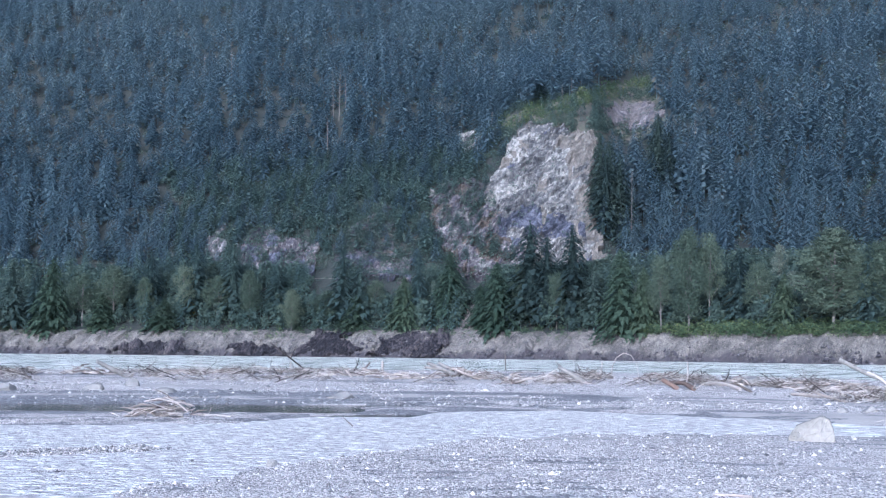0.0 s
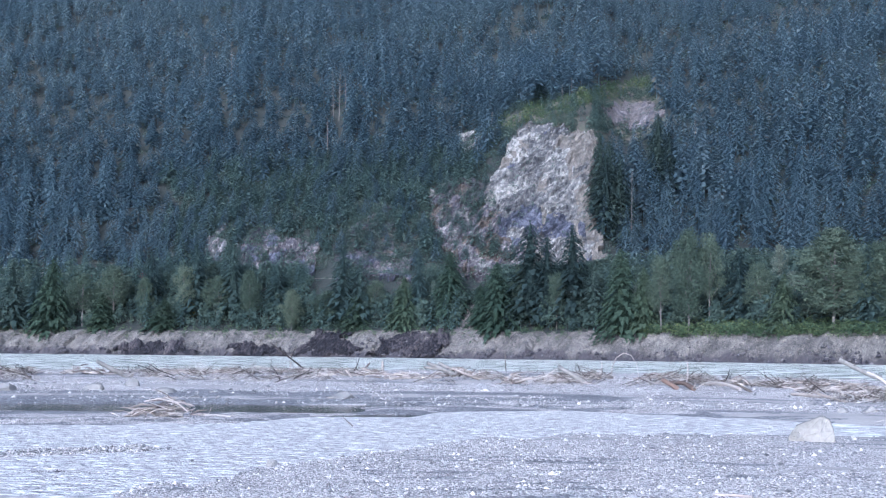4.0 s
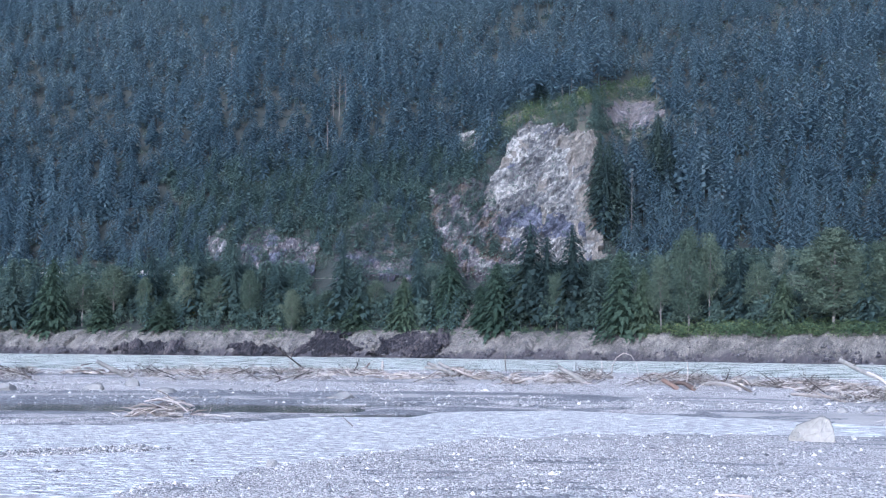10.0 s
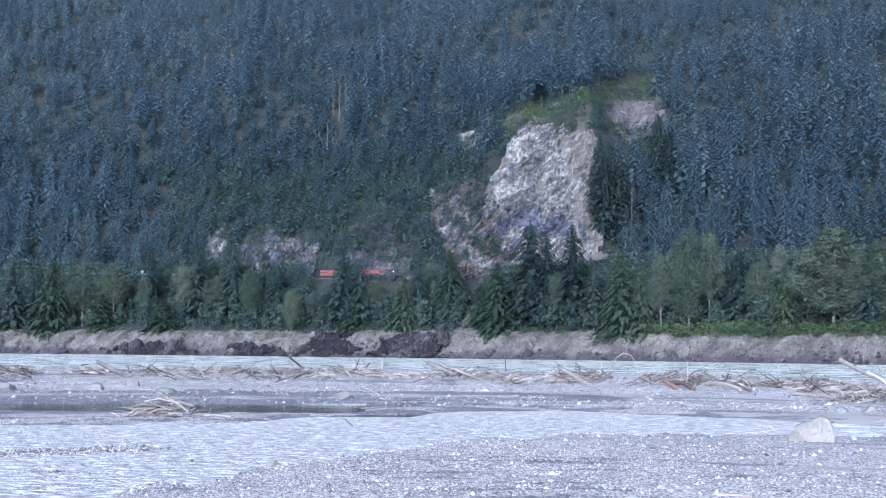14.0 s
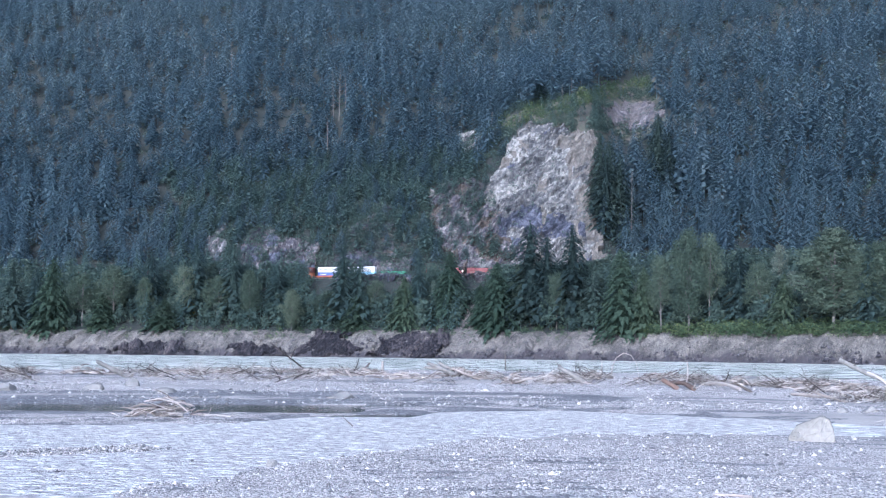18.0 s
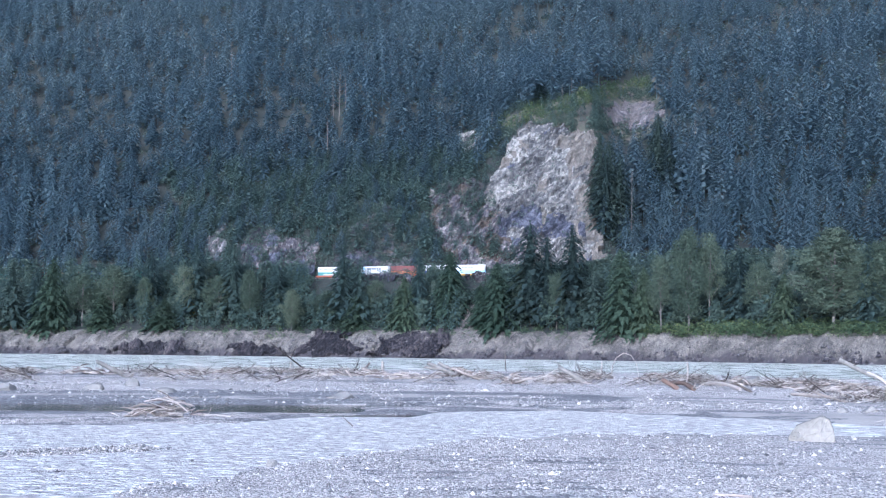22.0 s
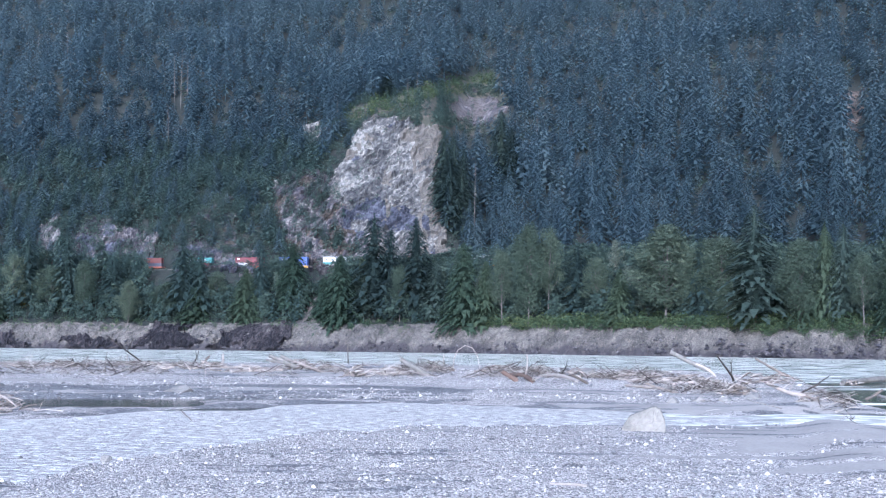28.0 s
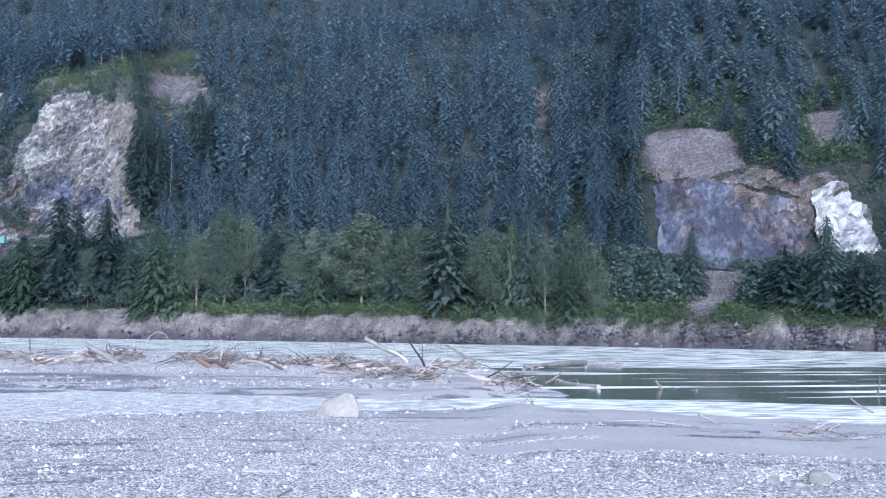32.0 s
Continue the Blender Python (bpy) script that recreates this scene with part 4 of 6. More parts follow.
    grow("shrub_patches", tufts, az, r, rng.uniform(1.5, 4.5, len(az)), [MIXED_LEAVES], "dark brush on the slope below the railway", np.clip(rng.normal(0.4, 0.25, len(az)), 0, 1), rng.uniform(0.8, 1.3, len(az)), roof)
    az = rng.uniform(28, 45.8, 2100)
    r = TRACK(az) + rng.uniform(-16, 75, len(az))
    up = rise_of(land(az, r) + 1, r)
    ok = np.ones(len(az), bool)
    for outline in (BLUE_WALL, WHITE_WALL, TALUS, HIGH_SCREE, SLUMP):
        ok &= ~inside(outline, az, up)
    az, r = az[ok], r[ok]
    grow("shrub_patches", tufts, az, r, rng.uniform(1.6, 7.0, len(az)), [SHRUB_LEAVES], "shrubs and saplings round the quarry walls", np.clip(rng.normal(0.3, 0.2, len(az)), 0, 1), rng.uniform(0.8, 1.3, len(az)))
    # shrubs on the clearing and on the ledges of the rock
    az, r = rng.uniform(2.3, 11.2, 24000), rng.uniform(690, 900, 24000)
    z = land(az, r)
    up = rise_of(z, r)
    bright = up > 10.55 + 0.274 * (az - 2.64) + 0.25 * rough(az * 2, up * 2, 96, 2)
    patchy = rough(az * 1.3, up * 2.2, 97, 3)
    ok = inside(CLEARING, az, up) & (~inside(GAP_ROCK, az, rise_of(z + 1, r)) | (rng.random(len(az)) < 0.08))
    for lit, shown, mat, label in ((True, 760, SHRUB_LEAVES, "green and yellowish shrubs along the top of a clearing"), (False, 900, MIXED_LEAVES, "dark low shrubs on a clearing above the rock face")):
        some = np.where(ok & (bright == lit) & (lit | (patchy > -0.25)))[0][:shown]
        grow("shrub_meadow", tufts, az[some], r[some], rng.uniform(0.8, 4.2, len(some)) * np.where(rng.random(len(some)) < 0.10, 1.9, 1.0), [mat], label, np.clip((0.5 if lit else 0.42) + rng.normal(0, 0.28, len(some)), 0, 1), rng.uniform(0.7, 1.2, len(some)))
    some = np.where(ok)[0][:1300]
    az, r = az[some], r[some]
    pick = rng.random(len(az)) < 0.05
    az, r = az[pick], r[pick]
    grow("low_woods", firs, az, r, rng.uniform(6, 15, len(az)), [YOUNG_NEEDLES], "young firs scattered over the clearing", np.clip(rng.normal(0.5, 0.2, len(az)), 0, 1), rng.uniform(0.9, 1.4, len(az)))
    az, r = rng.uniform(-13, 11.5, 16000), rng.uniform(600, 800, 16000)
    z = land(az, r)
    up = rise_of(z, r)
    in_face = inside(FACE, az, up)
    some = in_face & (rng.random(len(az)) < np.where(az < 3.2 - 0.42 * (up - 6), 0.6, np.where(az < 4.6 - 0.1 * (up - 6), 0.3, 0.08))) & (rough(az * 2, up * 2, 95, 2) > -0.15)
    some |= (inside(BROWN_SLOPE, az, up) | inside(LOW_CLIFF, az, up) | inside(CUT, az, up)) & (rng.random(len(az)) < 0.35)
    some |= ~in_face & ~inside(CLEARING, az, up) & (r > TRACK(az) + 8) & (r < TRACK(az) + 150) & (rng.random(len(az)) < np.where(az < 4.5, 0.6, 0.2))
    az, r = az[some], r[some]
    grow("shrub_patches", tufts, az, r, rng.uniform(1.2, 3.6, len(az)) * np.where(in_face[some], 1.0, 1.5), [MIXED_LEAVES], "small shrubs on ledges of the rock and the steep slope", np.clip(rng.normal(0.35, 0.22, len(az)), 0, 1), rng.uniform(0.8, 1.3, len(az)))


build_low_woods()


# ---- single trees: bearing, range, height, width ----
FIRS = [(-20.25, 709.0, 41.1, 17.2), (-19.22, 706.0, 35.4, 13.7), (-8.07, 644.0, 27.6, 14.0), (-4.92, 621.0, 40.3, 15.6), (-4.07, 617.0, 35.5, 13.2), (-1.19, 602.0, 38.6, 9.9), (7.37, 564.0, 28.4, 12.3), (-10.24, 657.0, 42.0, 15.9), (-11.97, 669.0, 41.2, 16.2), (-14.08, 684.0, 38.4, 14.9), (14.32, 535.0, 32.7, 14.3), (13.27, 540.0, 35.8, 13.1), (22.72, 484.0, 48.8, 22.3), (26.73, 471.0, 38.9, 11.4), (30.84, 468.0, 20.5, 9.5), (33.0, 457.0, 14.1, 7.5), (34.61, 446.0, 26.7, 9.5), (37.5, 443.0, 8.9, 7.3), (38.91, 430.0, 23.5, 14.6), (40.8, 422.0, 34.6, 12.7), (42.29, 417.0, 21.4, 12.1), (43.19, 415.0, 22.4, 10.1), (20.22, 500.0, 35.2, 12.1)]
BIG_FIRS = [(4.29, 577.0, 52.2, 18.5), (5.12, 574.0, 44.5, 13.4), (6.36, 569.0, 48.9, 17.1)]
CEDARS = [(-18.52, 698.0, 41.0, 19.6), (-13.41, 667.0, 16.9, 16.2), (-4.28, 614.0, 17.8, 14.9), (-1.88, 601.0, 27.2, 14.6), (0.39, 599.0, 33.5, 17.4), (2.69, 576.0, 34.5, 17.3), (1.86, 584.0, 22.5, 11.3), (8.73, 545.0, 39.7, 18.5), (9.81, 542.0, 30.5, 13.1), (-16.26, 687.0, 19.1, 15.0), (25.9, 473.0, 39.9, 11.5), (24.94, 473.0, 19.5, 11.5), (16.36, 512.0, 24.6, 12.4), (28.8, 457.0, 19.8, 11.1)]
BIRCHES = [(-17.15, 695.0, 30.4, 22.2), (-15.75, 690.0, 33.3, 26.1), (-12.49, 665.0, 33.8, 14.8), (-10.9, 656.0, 26.6, 19.7), (-5.6, 622.0, 19.4, 18.1), (3.8, 579.0, 29.7, 11.8), (5.59, 565.0, 27.5, 12.6), (12.87, 533.0, 42.8, 15.5), (15.22, 524.0, 27.7, 15.7), (10.61, 536.0, 35.7, 15.1), (-3.27, 615.0, 20.6, 14.9), (21.47, 483.0, 18.0, 10.3), (27.56, 461.0, 28.7, 13.4)]
POPLARS = [(-14.33, 678.0, 27.8, 12.5), (-9.42, 646.0, 30.0, 14.4), (-7.38, 624.0, 23.8, 12.7), (11.89, 529.0, 47.2, 18.5), (18.52, 503.0, 42.8, 32.2), (20.5, 502.0, 33.5, 19.5), (19.64, 502.0, 32.1, 14.6), (21.33, 496.0, 34.8, 22.8), (24.71, 471.0, 35.4, 21.0), (29.07, 459.0, 34.3, 18.2), (29.89, 452.0, 25.7, 13.2)]
PALE_TREES = [(-2.99, 612.0, 6.2, 8.9), (6.41, 569.0, 18.9, 11.6), (14.06, 536.0, 15.6, 13.0), (16.84, 529.0, 19.9, 14.4), (16.14, 547.0, 22.7, 10.6), (12.81, 544.0, 15.5, 10.6), (30.16, 451.0, 19.0, 10.9), (-16.77, 696.0, 9.6, 8.4), (9.54, 558.0, 18.6, 10.8), (17.65, 515.0, 13.0, 11.2)]
GULLY_FIRS = [(7.71, 647.0, 47.8, 13.8), (8.2, 645.0, 48.4, 13.8), (8.69, 643.0, 47.7, 13.7), (7.98, 638.0, 45.0, 15.5), (8.61, 639.0, 38.5, 14.2), (10.53, 710.0, 44.9, 13.8), (11.06, 686.0, 39.9, 13.3), (4.83, 748.0, 16.7, 9.4)]
SNAGS = [(9.21, 634.0, 48.4, 3.1), (-5.22, 836.0, 42.8, 3.2), (-5.49, 832.0, 43.4, 3.2), (-4.88, 823.0, 40.8, 3.2), (-5.74, 787.0, 32.9, 3.1), (-10.51, 951.0, 35.0, 3.2), (-11.86, 998.0, 29.3, 3.4), (-16.89, 1139.0, 38.1, 3.9), (-16.43, 1150.0, 30.5, 3.9), (-2.72, 900.0, 24.7, 3.1), (12.35, 756.0, 20.2, 2.9), (2.37, 759.0, 13.0, 2.2), (6.34, 759.0, 13.2, 2.2), (5.86, 751.0, 10.4, 2.2), (-8.87, 962.0, 19.0, 2.8), (-3.7, 886.0, 31.0, 3.0)]


def rod(bm, a, b, ra, rb, sides=6):
    """A tapered stick from a to b in a bmesh."""
    a, b = Vector(a), Vector(b)
    d = (b - a).normalized()
    u = d.orthogonal().normalized()
    w = d.cross(u)
    rings = []
    for c, rad in ((a, ra), (b, rb)):
        rings.append([bm.verts.new(c + (u * math.cos(6.2832 * k / sides) + w * math.sin(6.2832 * k / sides)) * rad) for k in range(sides)])
    for k in range(sides):
        bm.faces.new((rings[0][k], rings[0][(k + 1) % sides], rings[1][(k + 1) % sides], rings[1][k]))
    bm.faces.new(rings[0][::-1])
    bm.faces.new(rings[1])


def bough_fir(rng, tall, wide, whorls, arms, droop, lift=0.04):
    """The crown of a near conifer: drooping boughs, each hung with pairs of short sprays."""
    pts, tris = [], []
    for k in range(whorls):
        t = (k + rng.uniform(-0.3, 0.3)) / (whorls - 1)
        t = min(1.0, max(0.0, t))
        h = tall * (lift + (0.985 - lift) * t)
        reach = wide * 0.56 * ((1 - t) ** 0.62 * min(1.0, 0.75 + 2.2 * t) + 0.04)
        turn = rng.uniform(0, 6.28)
        count = max(5, round(arms * (1.05 - 0.25 * t)))
        for j in range(count):
            if rng.random() < 0.12:
                continue
            a = turn + 6.283 * j / count + rng.uniform(-0.4, 0.4)
            l = reach * rng.uniform(0.55, 1.2)
            dx, dy = math.cos(a), math.sin(a)
            drop = l * rng.uniform(0.5, 1.0) * droop
            for s in (0.14, 0.28, 0.42, 0.55, 0.68, 0.8, 0.92):
                for side in (-1, 1):
                    ang = a + side * rng.uniform(0.5, 1.0)
                    q = (0.20 - 0.08 * s) * l + 0.16
                    sx, sy = math.cos(ang) * q, math.sin(ang) * q
                    x0, y0, z0 = dx * l * s, dy * l * s, h - drop * s * s + rng.uniform(-0.12, 0.12)
                    w, n = q * 0.34, len(pts)
                    pts += [(x0 - dx * w, y0 - dy * w, z0), (x0 + dx * w, y0 + dy * w, z0 - 0.1 * q), (x0 + sx, y0 + sy, z0 - q * rng.uniform(0.25, 0.9) * droop)]
                    tris += [(n, n + 1, n + 2)]
            w, n = 0.09 * l + 0.1, len(pts)
            pts += [(dx * l * 0.7 - dy * w, dy * l * 0.7 + dx * w, h - drop * 0.55), (dx * l * 0.7 + dy * w, dy * l * 0.7 - dx * w, h - drop * 0.55), (dx * l * 1.05, dy * l * 1.05, h - drop)]
            tris += [(n, n + 1, n + 2)]
    for low, high, rad in ((lift, 0.55, 0.36), (0.35, 0.8, 0.28), (0.6, 0.99, 0.18)):
        n = len(pts)
        pts.append((0, 0, tall * high))
        for k in range(9):
            q = wide * 0.5 * rad * rng.uniform(0.7, 1.1)
            pts.append((q * math.cos(0.698 * k), q * math.sin(0.698 * k), tall * (low + rng.uniform(-0.03, 0.03))))
        tris += [(n, n + 1 + k, n + 1 + (k + 1) % 9) for k in range(9)]
    return pts, tris


def leaf_crown(rng, tall, wide, lobes, leaves, low, size):
    """The crown of a broadleaf tree: lobes of outward sprays of leaves round the limbs, with gaps between them."""
    pts, tris, heads = [], [], []
    for k in range(lobes):
        t = (k + rng.uniform(0.2, 0.8)) / lobes
        swell = math.sin(math.pi * (0.16 + 0.72 * t)) ** 0.8
        a = 2.4 * k + rng.uniform(-0.6, 0.6)
        rad = wide * rng.uniform(0.13, 0.21) * (0.6 + 0.5 * swell)
        q = max(0.0, wide * 0.5 * swell * rng.uniform(0.55, 1.05) - rad * 0.8) if t < 0.9 else wide * 0.06
        heads.append((q * math.cos(a), q * math.sin(a), tall * (low + (0.93 - low) * t), rad))
    for hx, hy, hz, hr in heads:
        for _ in range(leaves):
            d = Vector((rng.gauss(0, 1), rng.gauss(0, 1), rng.gauss(0.3, 1))).normalized()
            c = Vector((hx, hy, hz)) + Vector((d.x, d.y, d.z * 1.2)) * hr * rng.uniform(0.55, 1.15)
            n0 = (d + Vector((rng.gauss(0, 1), rng.gauss(0, 1), rng.gauss(0, 1))) * 0.5).normalized()
            e1 = n0.orthogonal().normalized()
            e2, turn, n = n0.cross(e1), rng.uniform(0, 6.28), len(pts)
            l, w = size * rng.uniform(0.7, 1.3), size * rng.uniform(0.35, 0.7)
            u, v = e1 * math.cos(turn) + e2 * math.sin(turn), e2 * math.cos(turn) - e1 * math.sin(turn)
            pts += [tuple(c - u * l - v * w), tuple(c - u * l * 0.6 + v * w), tuple(c + u * l)]
            tris += [(n, n + 1, n + 2)]
    return pts, tris, heads


def tree(name, kind, seed, label, leaf):
    """A tree 20 m tall and 10 m wide, with its foot at the origin: trunk and crown."""
    rng = random.Random(seed)
    root = tagged(new(name), label, "tree")
    bm = bmesh.new()
    if kind in ("fir", "cedar"):
        rod(bm, (0, 0, -0.8), (0, 0, 19.6), 0.2, 0.012)
        part("trunk", bm, BARK, root, "dark bark trunk")
        pts, tris = bough_fir(rng, 20, 10, 46 if kind == "fir" else 50, 8, 0.75 if kind == "fir" else 1.2, 0.10 if kind == "fir" else 0.03)
    else:
        tilt = rng.uniform(-0.8, 0.8)
        low = {"birch": 0.34, "poplar": 0.20, "pale": 0.16}[kind]
        pts, tris, heads = leaf_crown(rng, 20, 10, {"birch": 17, "poplar": 30, "pale": 15}[kind], {"birch": 300, "poplar": 320, "pale": 280}[kind], low, 0.25)
        rod(bm, (0, 0, -0.8), (tilt * 0.5, 0.1, 8), 0.20, 0.15)
        rod(bm, (tilt * 0.5, 0.1, 8), (tilt, 0.3, 17.5), 0.15, 0.04)
        for hx, hy, hz, hr in heads:
            z0 = hz * 0.62
            rod(bm, (tilt * z0 / 17, 0.1, z0), (hx, hy, hz), 0.07, 0.02, 5)
        part("trunk", bm, PALE_BARK, root, "pale grey bark trunk with limbs")
    crown = link("crown", np.array(pts), tris, [leaf], smooth=False)
    crown.parent = root
    return root


def plant(models, rows, group, seed, full=1.1):
    """One copy of a model at each row; the models themselves take the first places."""
    rng = random.Random(seed)
    for k, (az, r, tall, wide) in enumerate(rows):
        foot = at(az, r, -0.2)
        model = models[k % len(models)]
        m = Matrix.Translation(foot) @ pose(0, 0, 0, 0, 0, rng.uniform(0, 360))
        ob = copy_thing(model, m) if k >= len(models) else model
        ob.matrix_basis = m
        ob.scale = (wide * full / 10, wide * full / 10, tall / 20)
        tagged(ob, group=group)


def build_trees():
    firs = [tree("fir_tree", "fir", 100 + k, "tall dark green fir on the river bank", FIR) for k in range(5)]
    plant(firs, FIRS, "firs along the far bank", 1, 1.4)
    # same fir models, in the shaded-down copy of FIR's colours
    old = [tree("fir_tree", "fir", 120 + k, "big dark fir in front of the pale rock face", DARK_FIR) for k in range(3)]
    plant(old, BIG_FIRS, "old firs in front of the rock face", 8, 1.6)
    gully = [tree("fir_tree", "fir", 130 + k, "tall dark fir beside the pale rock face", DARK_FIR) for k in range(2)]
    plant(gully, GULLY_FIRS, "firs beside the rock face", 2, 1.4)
    cedars = [tree("cedar_tree", "cedar", 110 + k, "dense green cedar on the river bank", CEDAR) for k in range(4)]
    plant(cedars, CEDARS, "cedars along the far bank", 3, 1.35)
    birches = [tree("birch_tree", "birch", 140 + k, "slender birch with pale trunk and open crown", LEAVES) for k in range(4)]
    plant(birches, BIRCHES, "birches along the far bank", 4)
    poplars = [tree("cottonwood_tree", "poplar", 150 + k, "full grey-green cottonwood on the river bank", LEAVES) for k in range(4)]
    plant(poplars, POPLARS, "cottonwoods along the far bank", 5)
    pales = [tree("willow_tree", "pale", 160 + k, "low willow with pale silvery leaves", PALE_LEAVES) for k in range(3)]
    plant(pales, PALE_TREES, "willows along the far bank", 6)
    gold = tree("maple_tree", "pale", 170, "small maple with yellow leaves on the bank", DRY_LEAVES)
    plant([gold], [(-12.15, 668.0, 10.5, 8.5)], "", 7)


def snag(seed):
    rng = random.Random(seed)
    root = tagged(new("dead_tree"), "bare grey dead conifer standing in the forest", "tree", "dead trees on the slope")
    bm = bmesh.new()
    rod(bm, (0, 0, -0.5), (0, 0, 20), 0.28, 0.04)
    part("trunk", bm, DEAD_WOOD, root)
    bm = bmesh.new()
    for k in range(46):
        z = rng.uniform(5, 19.2)
        a, l = rng.uniform(0, 6.28), (20.5 - z) * rng.uniform(0.05, 0.16) + 0.3
        rod(bm, (0, 0, z), (l * math.cos(a), l * math.sin(a), z - rng.uniform(-0.1, 0.7)), 0.05, 0.02, 4)
    tagged(part("twigs", bm, DEAD_WOOD, root), kind="stuff")
    return root


def build_snags():
    models = [snag(200 + k) for k in range(3)]
    rng = random.Random(4)
    for k, (az, r, tall, wide) in enumerate(SNAGS):
        m = Matrix.Translation(at(az, r)) @ pose(0, 0, 0, rng.uniform(-2, 2), rng.uniform(-2, 2), rng.uniform(0, 360))
        ob = models[k] if k < 3 else copy_thing(models[k % 3], m)
        ob.matrix_basis = m
        ob.scale = (0.95, 0.95, tall / 20)


build_trees()
build_snags()


# ---- the railway and its train ----
RAIL_Z = 43.75


def build_line():
    """The line of the rails as points, with the distance run along it from bearing 0."""
    az = np.arange(-44, 27.01, 0.1)
    r = TRACK(az)
    x, y = r * np.sin(np.radians(az)), r * np.cos(np.radians(az))
    run = np.concatenate([[0], np.cumsum(np.hypot(np.diff(x), np.diff(y)))])
    return x, y, run - np.interp(0, az, run)


LINE_X, LINE_Y, LINE_RUN = build_line()


def on_line(s):
    """The place and heading on the rails after a run of s metres."""
    x, y = np.interp(s, LINE_RUN, LINE_X), np.interp(s, LINE_RUN, LINE_Y)
    x2, y2 = np.interp(s + 4, LINE_RUN, LINE_X), np.interp(s + 4, LINE_RUN, LINE_Y)
    x1, y1 = np.interp(s - 4, LINE_RUN, LINE_X), np.interp(s - 4, LINE_RUN, LINE_Y)
    return float(x), float(y), math.degrees(math.atan2(y2 - y1, x2 - x1))


STEEL = plain("rail_steel", (0.20, 0.17, 0.15), 0.55, 0.6)
BALLAST = material("ballast", [(0.3, (0.10, 0.10, 0.10)), (0.7, (0.26, 0.25, 0.25))], 0.6, 9, 0.95, 0.8, cells=(4.0, 0.4))
LOCO_RED = plain("faded_red_paint", (0.14, 0.04, 0.042), 0.5)
LOCO_DARK = plain("grimy_underframe", (0.035, 0.033, 0.035), 0.7)
GLASS = plain("cab_glass", (0.03, 0.035, 0.04), 0.08, 0.0, 0.0)
WELL_RUST = plain("rusty_car_red", (0.22, 0.07, 0.045), 0.75)
WELL_YELLOW = plain("dull_yellow_car", (0.42, 0.26, 0.07), 0.7)
LAMP = bpy.data.materials.new("headlight")
LAMP.use_nodes = True
LAMP.node_tree.nodes["Principled BSDF"].inputs["Emission Color"].default_value = (1.0, 0.93, 0.78, 1)
LAMP.node_tree.nodes["Principled BSDF"].inputs["Emission Strength"].default_value = 30.0
PAINT = {"white": plain("white_container", (0.42, 0.43, 0.45), 0.5, 0, 0.15), "blue": plain("blue_container", (0.05, 0.09, 0.26), 0.5),
         "red": plain("brown_red_container", (0.10, 0.034, 0.034), 0.6), "orange": plain("orange_container", (0.28, 0.10, 0.05), 0.6),
         "grey": plain("light_grey_container", (0.40, 0.42, 0.44), 0.55), "teal": plain("teal_container", (0.055, 0.19, 0.19), 0.55),
         "maroon": plain("maroon_container", (0.12, 0.032, 0.042), 0.55), "green": plain("green_container", (0.05, 0.24, 0.15), 0.6),
         "sky": plain("light_blue_container", (0.30, 0.52, 0.68), 0.5), "dark": plain("dark_container", (0.06, 0.07, 0.10), 0.6)}


def slab(bm, x0, x1, y0, y1, z0, z1, bevel=0.0):
    """A block with bevelled edges in a bmesh."""
    made = bmesh.ops.create_cube(bm, size=1.0, matrix=Matrix.LocRotScale(((x0 + x1) / 2, (y0 + y1) / 2, (z0 + z1) / 2), None, (x1 - x0, y1 - y0, z1 - z0)))
    if bevel:
        edges = {e for v in made["verts"] for e in v.link_edges}
        bmesh.ops.bevel(bm, geom=list(edges), offset=bevel, segments=1, affect="EDGES")


def block(name, box, mat, parent, label="", bevel=0.04):
    bm = bmesh.new()
    slab(bm, *box, bevel)
    return part(name, bm, mat, parent, label)


def bogie(parent, x, axles, reach):
    """A truck with its wheels, under a car."""
    bm = bmesh.new()
    for y in (-0.85, 0.85):
        slab(bm, x - reach - 0.35, x + reach + 0.35, y - 0.09, y + 0.09, 0.42, 0.78, 0.05)
    slab(bm, x - 0.3, x + 0.3, -0.9, 0.9, 0.5, 0.85, 0.03)
    truck = part("truck", bm, LOCO_DARK, parent, "dark steel truck")
    for k in range(axles):
        cx = x - reach + 2 * reach * k / (axles - 1)
        bm = bmesh.new()
        for y in (-0.72, 0.72):
            bmesh.ops.create_cone(bm, cap_ends=True, segments=14, radius1=0.48, radius2=0.44, depth=0.13, matrix=Matrix.LocRotScale((cx, y, 0.48), Euler((radians(90), 0, 0)), None))
        rod(bm, (cx, -0.7, 0.48), (cx, 0.7, 0.48), 0.09, 0.09, 8)
        part("wheelset", bm, STEEL, truck)


